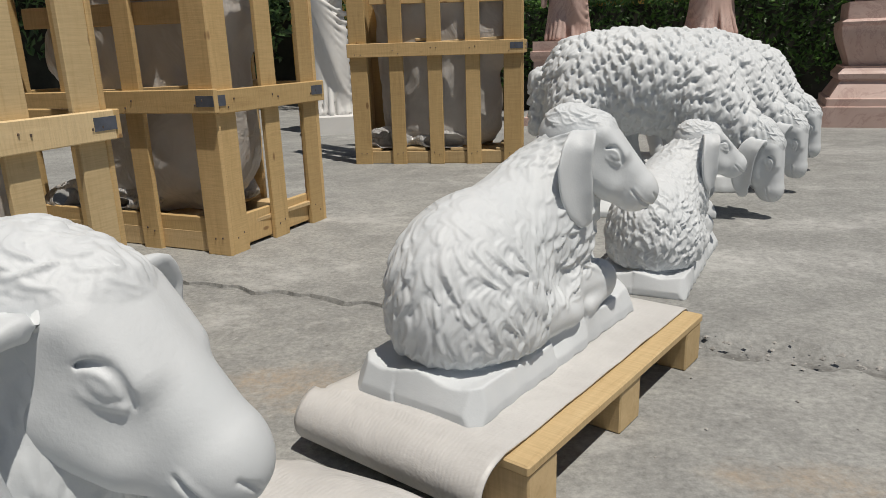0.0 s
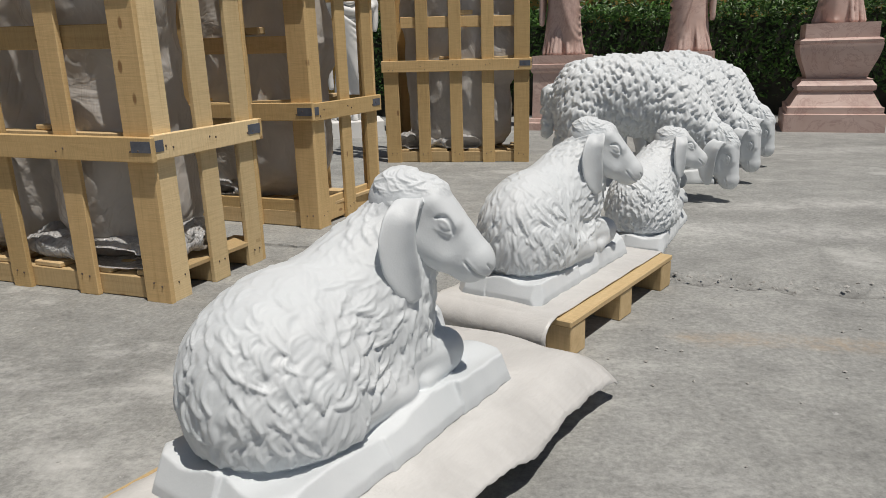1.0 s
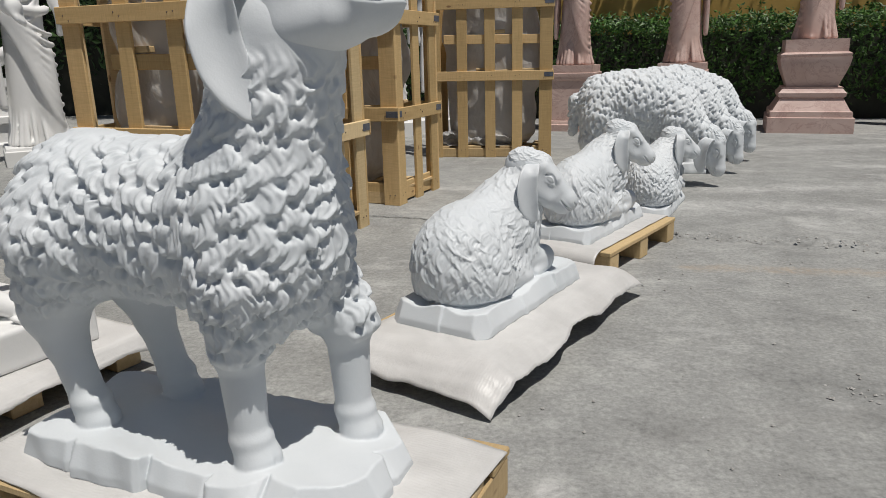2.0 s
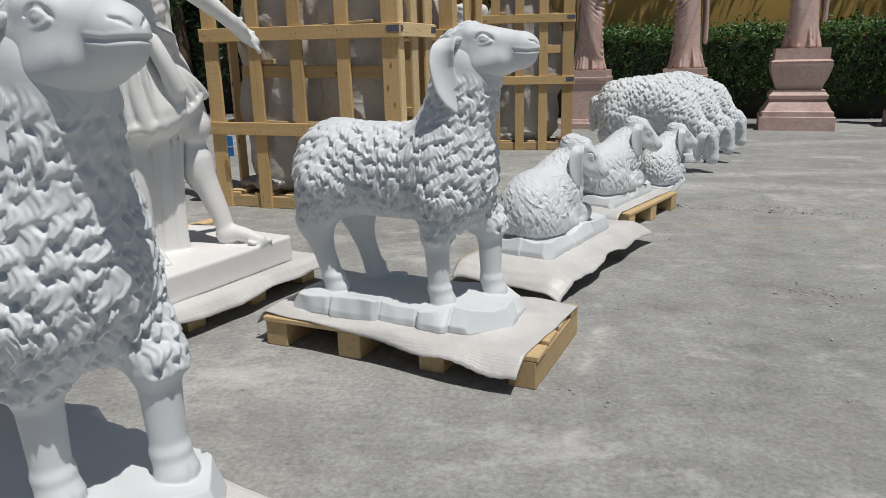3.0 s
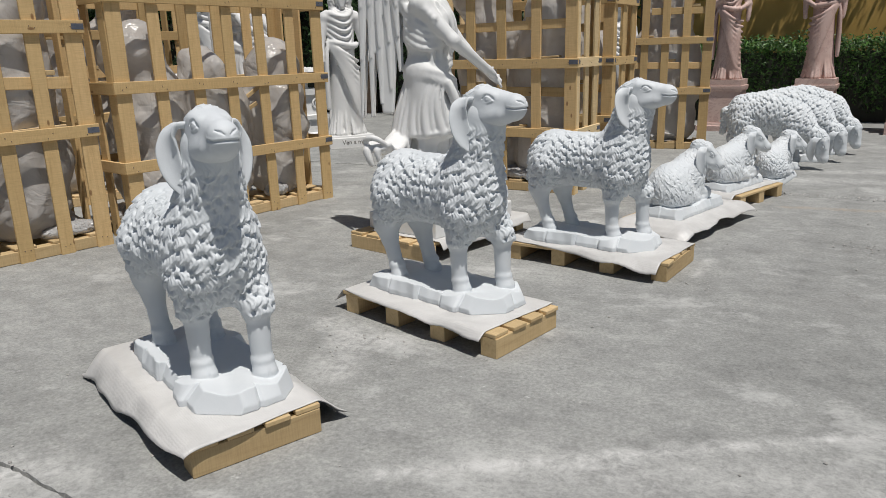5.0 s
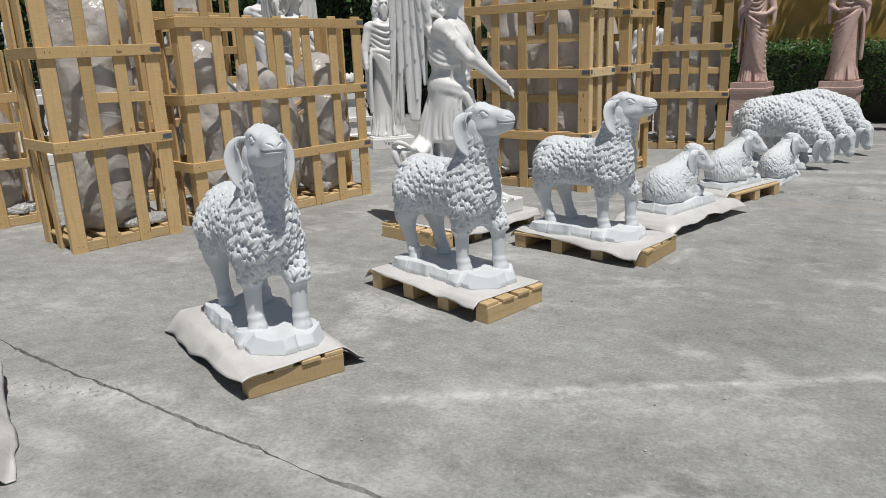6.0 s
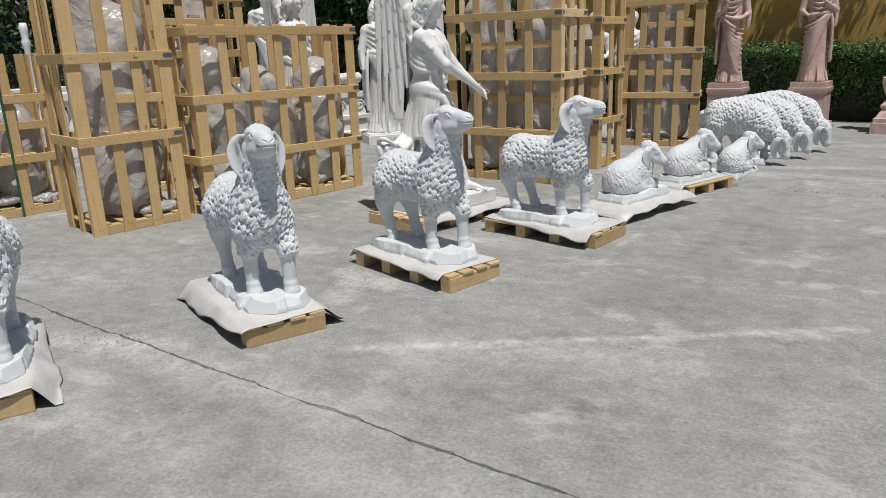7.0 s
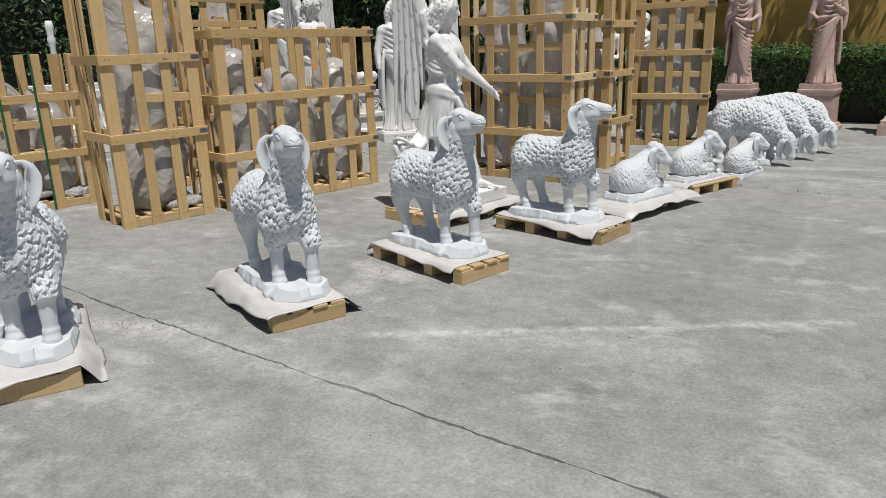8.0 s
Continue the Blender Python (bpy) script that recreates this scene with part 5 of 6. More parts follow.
    sweep(cl, [(0.075, -0.105, 0.955), (0.120, -0.105, 0.86), (0.150, -0.070, 0.74)], 0.024, 0.034, 0.018, 10, at)
    # a wide end of the robe blown out behind, its rim turned over
    for k in range(7):
        u = k / 6
        sweep(cl, [(-0.27 + 0.10 * u, -0.12 - 0.03 * u, 0.62 - 0.02 * u), (-0.31 + 0.11 * u, -0.26, 0.53 + 0.02 * math.sin(5 * u)), (-0.350 + 0.140 * u, -0.39, 0.545 + 0.025 * math.sin(6 * u + 1))], 0.028, 0.020, 0.008, 11, at)
    cl.ball(at(-0.285, -0.39, 0.545), (0.070, 0.050, 0.035), 0.02)
    sweep(cl, [(-0.355, -0.360, 0.555), (-0.350, -0.425, 0.590), (-0.295, -0.450, 0.612), (-0.240, -0.430, 0.585), (-0.220, -0.380, 0.550)], 0.020, 0.015, 0.008, 16, at)
    cl.ball(at(-0.290, -0.410, 0.612), (0.040, 0.026, 0.034), 0.010, True)
    sweep(cl, [(-0.345, -0.420, 0.565), (-0.330, -0.445, 0.510), (-0.310, -0.440, 0.450)], 0.032, 0.018, 0.012, 8, at)
    sweep(cl, [(-0.275, -0.430, 0.560), (-0.270, -0.440, 0.510), (-0.260, -0.430, 0.460)], 0.026, 0.014, 0.010, 8, at)
    # torso
    cl.cone(fg(0, 0, 0.98), fg(0.02, 0, 1.30), 0.112, 0.122, 0.05, flat=(0.9, 1.08, 1))
    cl.ball(fg(0.02, 0, 1.36), (0.11, 0.155, 0.10), 0.05)
    for q in (-1, 1):
        cl.ball(fg(0.095, q * 0.062, 1.30), 0.062, 0.03)
    for k in range(9):
        a = -1.5 + 0.36 * k
        sweep(cl, [(0.02 + 0.10 * math.cos(a), 0.13 * math.sin(a), 1.40), (0.03 + 0.150 * math.cos(a + 0.12), 0.145 * math.sin(a + 0.12), 1.24), (0.01 + 0.122 * math.cos(a + 0.3), 0.13 * math.sin(a + 0.3), 1.07)], 0.016, 0.018, 0.012, 9, fg)
    sweep(cl, [(0.01, 0, 1.40), (0.025, 0, 1.48), (0.05, 0, 1.56)], 0.062, 0.050, 0.04, 5, fg)
    # the loose bodice slips from the near shoulder and hangs in bows under the arm
    cl.ball(fg(-0.01, -0.03, 1.20), (0.125, 0.145, 0.12), 0.05)
    cl.ball(at(-0.07, -0.01, 0.99), (0.135, 0.150, 0.13), 0.05)
    for k in range(4):
        d = 0.045 * k
        sweep(cl, [(-0.115, -0.055, 1.42 - 1.1 * d), (-0.075, -0.150, 1.34 - 1.2 * d), (0.035, -0.168, 1.245 - 0.9 * d), (0.118, -0.085, 1.285 - 0.9 * d), (0.125, 0.03, 1.34 - 0.9 * d)], 0.024, 0.017, 0.018, 14, fg)
    for k in range(4):
        sweep(cl, [(-0.10 + 0.015 * k, 0.03 - 0.035 * k, 1.47 - 0.012 * k), (0.03 + 0.01 * k, 0.06 - 0.04 * k, 1.475 - 0.02 * k), (0.115, 0.075 - 0.035 * k, 1.38 - 0.02 * k)], 0.018, 0.017, 0.010, 10, fg)
    for k in range(7):
        y = -0.145 + 0.045 * k
        x = 0.13 * math.sqrt(max(0.0, 1 - (y / 0.165) ** 2))
        sweep(cl, [(x + 0.02, y, 1.17), (x + 0.004, y * 1.02, 1.10), (x, y * 1.0, 1.03)], 0.013, 0.015, 0.010, 7, fg)
    # the twisted girdle
    ring = [(math.cos(a0) * 0.135, math.sin(a0) * 0.150, 1.04 + 0.045 * math.sin(a0 + 0.6)) for a0 in np.linspace(0, 6.283, 15)]
    for p, r in zip(ring, ring[1:]):
        cl.cone(fg(*p), fg(*r), 0.026, 0.022, 0.012)
        cl.cone(fg(p[0] * 1.04, p[1] * 1.04, p[2] - 0.045), fg(r[0] * 1.04, r[1] * 1.04, r[2] - 0.035), 0.020, 0.022, 0.012)
    # head, turned and bent a little
    tilt = Matrix.Translation((0.055, 0, 1.64)) @ Matrix.Rotation(radians(6), 4, "Z") @ Matrix.Rotation(radians(16), 4, "Y")

    def hd(x, y, z):
        return fg(*(tilt @ Vector((x, y, z))))

    cl.ball(hd(0, 0, 0.02), (0.090, 0.074, 0.108), 0.02)
    cl.ball(hd(0.034, 0, -0.035), (0.056, 0.050, 0.068), 0.02)
    cl.cone(hd(0.080, 0, 0.030), hd(0.106, 0, -0.018), 0.009, 0.013, 0.012)
    cl.ball(hd(0.072, 0, -0.082), (0.021, 0.022, 0.018), 0.015)
    cl.cone(hd(0.086, -0.014, -0.048), hd(0.086, 0.014, -0.048), 0.009, 0.009, 0.006)
    cl.cone(hd(0.094, -0.018, -0.049), hd(0.094, 0.018, -0.049), 0.0035, 0.0035, 0.003, True)
    for q in (-1, 1):
        cl.cone(hd(0.078, q * 0.012, 0.046), hd(0.062, q * 0.050, 0.040), 0.010, 0.008, 0.010)
        cl.ball(hd(0.090, q * 0.030, 0.020), (0.016, 0.016, 0.012), 0.008, True)
        cl.ball(hd(0.070, q * 0.030, 0.020), (0.012, 0.012, 0.010), 0.003)
        # long curls over the ear and the shoulder
        for j in range(4):
            sweep(cl, [(0.03 - 0.03 * j, q * 0.062, 0.09 - 0.01 * j), (0.035 - 0.035 * j, q * 0.098, 0.0), (-0.01 - 0.03 * j, q * 0.085, -0.09), (-0.03 - 0.022 * j, q * 0.10, -0.19)], 0.022, 0.018, 0.01, 9, hd)
    cl.ball(hd(-0.035, 0, 0.05), (0.088, 0.088, 0.090), 0.02)
    cl.ball(hd(-0.075, 0, -0.08), (0.055, 0.085, 0.12), 0.03)
    # arms, both to her left, with palms nearly meeting
    sh = [np.array(fg(0.00, -0.160, 1.38)), np.array(fg(0.01, 0.150, 1.38))]
    palms = [((0.290, 0.150, 0.985), (0.140, -0.130, 1.165)), ((0.300, 0.235, 0.945), (0.110, 0.230, 1.12))]
    for p, (hnd, elb) in zip(sh, palms):
        e, h = np.array(at(*elb)), np.array(at(*hnd))
        cl.ball(p, 0.066, 0.04)
        cl.cone(p, e, 0.056, 0.043, 0.025)
        cl.cone(e, h, 0.043, 0.025, 0.02)
        d = (h - e) / np.linalg.norm(h - e)
        cl.cone(h, h + d * 0.055, 0.027, 0.025, 0.012)
        side = np.cross(d, (0, 0, 1.0))
        for k in range(4):
            s0 = h + d * 0.055 + side * (0.020 - 0.0135 * k)
            cl.cone(s0, s0 + d * (0.028 - 0.003 * abs(k - 1)) + np.array((0, 0, -0.014 - 0.004 * k)), 0.0105, 0.008, 0.003)
        cl.cone(h + d * 0.02 + np.array((0, 0, 0.015)), h + d * 0.06 + np.array((0, 0, 0.040)), 0.011, 0.008, 0.006)
        # sleeve folds round the shoulder
        for k in range(3):
            cl.cone(p + (0, 0, 0.05 - 0.03 * k), p + (e - p) * (0.15 + 0.12 * k) + np.array((0.03, -0.03, 0)), 0.024, 0.026, 0.012)
    out = turn @ Vector((-1.0, 0.02, 0))
    wing(cl, fg(-0.12, -0.09, 1.36), tuple(out), 0.80, lambda x, y, z: (x, y, z), 0.64, 0.66)
    wing(cl, fg(-0.12, 0.10, 1.36), tuple(turn @ Vector((0.30, 0.95, 0))), 0.80, lambda x, y, z: (x, y, z), 0.62)
    V, F = cl.skin(1)
    x, y, z = V.T
    C = np.array(hd(-0.02, 0, 0.0))
    fwd = np.array(hd(0.1, 0, 0)) - np.array(hd(0, 0, 0))
    fwd /= np.linalg.norm(fwd)
    rel = V - C
    hair = np.clip((0.045 - rel @ fwd + 0.45 * np.clip(rel[:, 2] - 0.05, 0, 1)) / 0.02, 0, 1) * (np.linalg.norm(rel * (1, 1, 0.75), axis=1) < 0.17) * np.clip((z - 1.46) / 0.03, 0, 1)
    V = fleece(V, F, hair, lambda p: np.array([-0.4, 0.1, -0.8]), 0.022, 0.055, 0.016, 4, 1.6, 8.0, 0.2, 0.6, 0.3)
    cloth = np.clip((z - 0.14) / 0.04, 0, 1) * np.clip((1.40 - z) / 0.05, 0, 1)
    N = normals(V, F)
    V = V + N * (0.0012 * waves(V * (1, 1, 0.3), 4.0, 3, 3) * cloth)[:, None]
    return quad_mesh("angel_statue", V, F, MARBLE_WARM)


def robed_mesh(name, mat, seed, lift=0.0, step=0.0085, beard=False, bare_leg=False):
    """A robed standing figure, 1.6 m high, a mantle slung from one hip across the legs."""
    rng = np.random.default_rng(seed)
    cl = Clay((-0.36, -0.36, -0.02), (0.36, 0.36, 1.68), step)
    m = rng.choice((-1, 1))
    cl.cone((0, 0, 0.92), (0, 0, 0.02), 0.125, 0.165, 0.05, flat=(0.85, 1.05, 1))
    sweep(cl, [(0.03, m * 0.06, 0.85), (0.10, m * 0.075, 0.50), (0.08, m * 0.08, 0.05)], 0.095, 0.075, 0.05, 8)
    cl.cone((0, 0.0, 0.95), (0.0, 0, 1.22), 0.115, 0.128, 0.05, flat=(0.88, 1.08, 1))
    cl.ball((0, 0, 1.27), (0.105, 0.170, 0.09), 0.05)
    if not beard:
        for q in (-1, 1):
            cl.ball((0.08, q * 0.06, 1.22), 0.055, 0.03)
    cl.cone((0, 0, 1.32), (0.01, 0, 1.44), 0.052, 0.046, 0.03)
    cl.ball((0.015, 0, 1.52), (0.086, 0.070, 0.105), 0.03)
    cl.cone((0.095, 0, 1.535), (0.112, 0, 1.50), 0.010, 0.014, 0.012)
    cl.cone((0.094, -0.045, 1.55), (0.094, 0.045, 1.55), 0.010, 0.010, 0.010)
    for q in (-1, 1):
        cl.ball((0.100, q * 0.030, 1.532), (0.016, 0.018, 0.011), 0.006, True)
    cl.ball((-0.025, 0, 1.545), (0.085, 0.086, 0.090), 0.02)
    cl.ball((-0.085, 0, 1.50), (0.05, 0.05, 0.05), 0.02)
    if beard:
        cl.cone((0.07, 0, 1.46), (0.085, 0, 1.38), 0.050, 0.026, 0.02)
        for q in (-1, 1):
            sweep(cl, [(0.02, q * 0.07, 1.58), (0.03, q * 0.095, 1.48), (0.02, q * 0.09, 1.38), (0.05, q * 0.10, 1.30)], 0.034, 0.026, 0.02, 8)
    arms = {m: ((0.02, m * 0.225, 1.03), (0.15, m * 0.17, 0.98)), -m: ((0.0, -m * 0.225, 1.02), (0.14, -m * 0.10, 1.12))}
    if beard:
        arms = {1: ((0.02, 0.235, 1.03), (0.10, 0.26, 0.86)), -1: ((0.02, -0.235, 1.03), (0.09, -0.25, 0.86))}
    for q in (-1, 1):
        cl.ball((0.09, q * 0.07, 0.02), (0.08, 0.035, 0.03), 0.02)
        e, h = arms[q]
        cl.ball((0, q * 0.165, 1.27), 0.06, 0.03)
        cl.cone((0, q * 0.175, 1.25), e, 0.054, 0.048, 0.03)
        cl.cone(e, h, 0.042, 0.026, 0.02)
        d = (np.array(h) - e) / np.linalg.norm(np.array(h) - e)
        cl.cone(h, np.array(h) + d * 0.07, 0.026, 0.018, 0.012)
        for k in range(3):
            sweep(cl, [(e[0] - 0.01, e[1], e[2] + 0.05), (e[0] + 0.02 * k - 0.02, e[1] + q * 0.012, e[2] - 0.10), (e[0] + 0.03 * k - 0.03, e[1] + q * 0.004, e[2] - 0.22)], 0.034, 0.022, 0.020, 7)
    # collar and chest folds hang in bows, the mantle's run slantwise over the legs
    for k in range(6):
        z0 = 1.33 - 0.055 * k
        dip = 0.06 + 0.02 * k
        sweep(cl, [(0.02, m * 0.13, z0 + 0.03), (0.125, m * 0.03, z0 - dip), (0.105, -m * 0.07, z0 - dip * 0.8), (0.02, -m * 0.15, z0 - 0.02)], 0.018, 0.020, 0.024, 10)
    for k in range(10):
        u = k / 9
        sweep(cl, [(0.02 + 0.02 * u, -m * 0.165, 1.00 - 0.02 * u), (0.140, -m * (0.07 - 0.02 * u), 0.93 - 0.24 * u), (0.180, m * (0.05 + 0.02 * u), 0.84 - 0.54 * u), (0.04, m * 0.165, 0.80 - 0.66 * u)], 0.022, 0.015 + 0.008 * rng.random(), 0.016, 14)
    sweep(cl, [(0.03, -m * 0.16, 1.01), (0.125, -m * 0.05, 0.985), (0.12, m * 0.07, 0.96), (0.02, m * 0.16, 0.98)], 0.034, 0.030, 0.014, 10)
    for k in range(4):
        sweep(cl, [(0.05 - 0.04 * k, -m * (0.17 + 0.008 * k), 1.00), (0.07 - 0.05 * k, -m * 0.20, 0.70), (0.06 - 0.045 * k, -m * 0.205, 0.30 + 0.05 * k)], 0.022, 0.026, 0.010, 9)
    for a in np.linspace(0, 360, 22, endpoint=False):
        a += rng.uniform(-6, 6)
        c, q = math.cos(radians(a)), math.sin(radians(a))
        if bare_leg and c > 0.2 and q * m > -0.1:
            continue
        r = rng.uniform(0.165, 0.20)
        front = c > 0.1
        sweep(cl, [((0.10 if front else 0.12) * c, 0.13 * q, 0.34 if front else 0.85), (0.135 * c, 0.155 * q, 0.20 if front else 0.34), (r * c, (r + 0.01) * q, 0.015)], 0.010, rng.uniform(0.016, 0.026), 0.008, 9)
    if bare_leg:
        sweep(cl, [(0.12, m * 0.09, 0.72), (0.155, m * 0.095, 0.45), (0.12, m * 0.09, 0.06)], 0.080, 0.042, 0.02, 9)
    V, F = cl.skin(1)
    x, y, z = V.T
    hair = np.clip((z - (1.30 if beard else 1.44)) / 0.03, 0, 1) * np.clip(((0.05 if not beard else 0.12) - x + 0.5 * np.clip(z - 1.58, 0, 1)) / 0.03, 0, 1)
    if beard:
        hair = hair * np.clip((np.abs(y) - 0.055 + np.clip(z - 1.56, 0, 1) * 2 + np.clip(1.47 - z, 0, 1) * 2) / 0.02, 0, 1)
    V = fleece(V, F, hair, lambda p: np.array([-0.3, 0.2, -0.9]), 0.024, 0.050, 0.014, seed, 1.5, 8.0, 0.2, 0.6, 0.3)
    return quad_mesh(name, V, F, mat)


def lathe_square(name, rings, mat, bevel=0.004, wide=1.0):
    """A square moulded block: rings of (height, half width)."""
    rings = [(z, r * wide) for z, r in rings]
    bm = bmesh.new()
    prev = None
    for z, r in rings:
        vs = [bm.verts.new((sx * r, sy * r, z)) for sx, sy in ((-1, -1), (1, -1), (1, 1), (-1, 1))]
        if prev:
            for i in range(4):
                bm.faces.new((prev[i], prev[(i + 1) % 4], vs[(i + 1) % 4], vs[i]))
        else:
            bm.faces.new(vs[::-1])
        prev = vs
    bm.faces.new(prev)
    bmesh.ops.bevel(bm, geom=[e for e in bm.edges if abs(e.verts[0].co.z - e.verts[1].co.z) > 0.004], offset=bevel, segments=2, affect="EDGES")
    me = bpy.data.meshes.new(name)
    bm.to_mesh(me)
    bm.free()
    me.materials.append(mat)
    return me


def pink_pedestal(x, y, turn, ornate):
    ob = thing("pedestal", pose(x, y, 0, 0, 0, turn), "pink marble pedestal with carved mouldings, before the hedge" if ornate else "plain pink marble pedestal before the hedge", "pedestal", "pink pedestals")
    if ornate:
        part("base", lathe_square("pedestal_base", [(0, 0.365), (0.155, 0.365), (0.16, 0.345), (0.215, 0.345), (0.225, 0.325), (0.35, 0.262), (0.355, 0.272), (0.36, 0.272)], PINK, wide=1.1), ob)
        part("neck", lathe_square("pedestal_neck", [(0.361, 0.282), (0.40, 0.285), (0.42, 0.268), (0.445, 0.252), (0.455, 0.257)], PINK, wide=1.1), ob)
        n = 14
        bell = [(0.456 + 0.30 * i / n, 0.243 + 0.038 * math.sin((i / n - 0.35) * 2.4) + 0.015 * (i / n)) for i in range(n + 1)]
        die = part("die", lathe_square("pedestal_die", bell, PINK, wide=1.1), ob)
        for side in range(4):
            for k in range(5):
                m = Matrix.Rotation(side * math.pi / 2, 4, "Z") @ pose(-0.20 + 0.10 * k, -0.306, 0.715)
                part("carved_leaf", CARVED, die, m)
        part("cap", lathe_square("pedestal_cap", [(0.757, 0.29), (0.785, 0.295), (0.80, 0.275), (0.805, 0.262), (0.93, 0.262)], PINK, wide=1.1), ob)
        return 0.93
    part("base", lathe_square("plain_base", [(0, 0.40), (0.07, 0.40), (0.08, 0.37), (0.11, 0.36), (0.115, 0.33)], PINK, wide=0.80), ob)
    part("die", lathe_square("plain_die", [(0.116, 0.315), (0.55, 0.305)], PINK, wide=0.80), ob)
    part("cap", lathe_square("plain_cap", [(0.551, 0.31), (0.575, 0.33), (0.60, 0.335), (0.635, 0.335), (0.64, 0.315), (0.72, 0.315)], PINK, wide=0.80), ob)
    return 0.72


def carved_leaf_mesh():
    cl = Clay((-0.07, -0.04, -0.05), (0.07, 0.03, 0.05), 0.006)
    cl.ball((0, 0, 0.01), (0.05, 0.014, 0.022), 0.01)
    cl.ball((-0.03, 0, -0.012), (0.018, 0.012, 0.016), 0.008)
    cl.ball((0.03, 0, -0.012), (0.018, 0.012, 0.016), 0.008)
    V, F = cl.skin(1)
    return quad_mesh("carved_leaf", V, F, PINK)


CARVED = carved_leaf_mesh()
ANGEL = angel_mesh()
pallet((-3.055, -2.295, 0), 66.0, 1.04, 0.66, "raw pine pallet under a winged marble statue", seed=21, boards=5)
foam_sheet((-3.02, -2.30, 0), 66.0, P_TOP, -0.44, 0.50, -0.38, 0.25, 0.52, 0.33, "white foam packing sheet under a winged statue", 61, 1.0)
thing("winged_statue", pose(-3.04, -2.29, P_TOP + 0.006, 0, 0, -24), "white marble winged figure with both arms held out, on pallet", "statue", "", ANGEL)

LADIES = [robed_mesh("robed_statue", PINK, 5), robed_mesh("robed_statue", PINK, 9), robed_mesh("robed_statue", PINK, 14, bare_leg=True)]
for n, (x, y, turn, ornate) in enumerate(((-0.72, 4.62, -102, False), (0.46, 4.50, -94, False), (1.70, 4.16, -100, True), (3.22, 4.15, -100, True))):
    top = pink_pedestal(x, y, -16, ornate)
    slab = LADIES[n % 3]
    thing("robed_statue", pose(x, y, top + 0.004, 0, 0, turn), "pink marble robed standing figure on a pedestal", "statue", "pink statues", slab)


def inscribed_plinth():
    ob = thing("statue_plinth", pose(-5.82, 2.46, 0, 0, 0, 38), "white marble plinth with dark carved words under a statue", "plinth")
    part("slab", lathe_square("plinth_slab", [(0, 0.32), (0.13, 0.32), (0.14, 0.31), (0.16, 0.305)], MARBLE_WARM), ob)
    cu = bpy.data.curves.new("words", "FONT")
    cu.body, cu.size, cu.extrude, cu.align_x, cu.align_y = "Ven a mi", 0.085, 0.001, "CENTER", "CENTER"
    tmp = bpy.data.objects.new("words", cu)
    me = bpy.data.meshes.new_from_object(tmp)
    bpy.data.objects.remove(tmp)
    me.materials.append(INK)
    part("inscription", me, ob, pose(0.0, -0.3215, 0.072, 90, 0, 0), "dark carved words")


inscribed_plinth()
MAN = robed_mesh("bearded_statue", MARBLE_WARM, 31, beard=True)
thing("bearded_statue", pose(-5.82, 2.46, 0.162, 0, 0, -48) @ Matrix.Diagonal((1.25, 1.25, 1.22, 1)), "white marble bearded robed figure with lowered arm on a plinth", "statue", "", MAN)
WHITE = robed_mesh("white_robed_statue", MARBLE_WARM, 44)
for x, y, z, turn, s in ((-8.3, 1.3, 0.55, -50, 1.15), (-7.6, 2.1, 0.55, -60, 1.15), (-2.80, 4.25, 0.16, -75, 1.05), (-2.25, 4.60, 0.16, -80, 1.05)):
    ped = thing("stone_block", pose(x, y, 0, 0, 0, turn), "white marble block under a statue", "block", "white blocks")
    part("block", lathe_square("block", [(0, 0.34), (0.06, 0.34), (0.07, 0.30), (0.48, 0.29), (0.49, 0.33), (0.55, 0.33)] if z > 0.3 else [(0, 0.27), (0.15, 0.27), (0.16, 0.26)], MARBLE_WARM), ped)
    thing("white_robed_statue", pose(x, y, z + 0.003, 0, 0, turn) @ Matrix.Scale(s, 4), "white marble robed figure standing behind the crates" if z > 0.3 else "white marble robed figure on a low slab before the hedge", "statue", "white statues", WHITE)


def scroll_pedestal(x, y, turn):
    """A white carved pedestal with scrolls and a wavy shell top."""
    ob = thing("carved_pedestal", pose(x, y, 0, 0, 0, turn), "white marble pedestal carved with scrolls", "pedestal")
    part("base", lathe_square("scroll_base", [(0, 0.36), (0.10, 0.36), (0.12, 0.32), (0.30, 0.31), (0.31, 0.35), (0.37, 0.35), (0.38, 0.30), (0.66, 0.27), (0.67, 0.33), (0.75, 0.33)], MARBLE_WARM), ob)
    cl = Clay((-0.12, -0.06, -0.12), (0.12, 0.06, 0.12), 0.008)
    for k in range(26):
        a0, a1 = k * 0.42, (k + 1) * 0.42
        r0, r1 = 0.095 * (1 - k / 30), 0.095 * (1 - (k + 1) / 30)
        cl.cone((r0 * math.cos(a0), 0, r0 * math.sin(a0)), (r1 * math.cos(a1), 0, r1 * math.sin(a1)), 0.016, 0.016, 0.006)
    V, F = cl.skin(1)
    sc = quad_mesh("scroll", V, F, MARBLE_WARM)
    for sx in (-1, 1):
        part("scroll", sc, ob, pose(sx * 0.18, -0.30, 0.53))
    cl = Clay((-0.42, -0.42, 0.74), (0.42, 0.42, 1.10), 0.014)
    cl.ball((0, 0, 0.98), (0.36, 0.36, 0.16), 0.03)
    cl.ball((0, 0, 1.10), (0.32, 0.32, 0.18), 0.02, True)
    cl.cone((0, 0, 0.74), (0, 0, 0.9), 0.2, 0.15, 0.05)
    V, F = cl.skin(1)
    V = folds(V, F, np.clip((V[:, 2] - 0.85) / 0.05, 0, 1), 10, 0.02, 3)
    part("bowl", quad_mesh("bowl", V, F, MARBLE_WARM), ob)


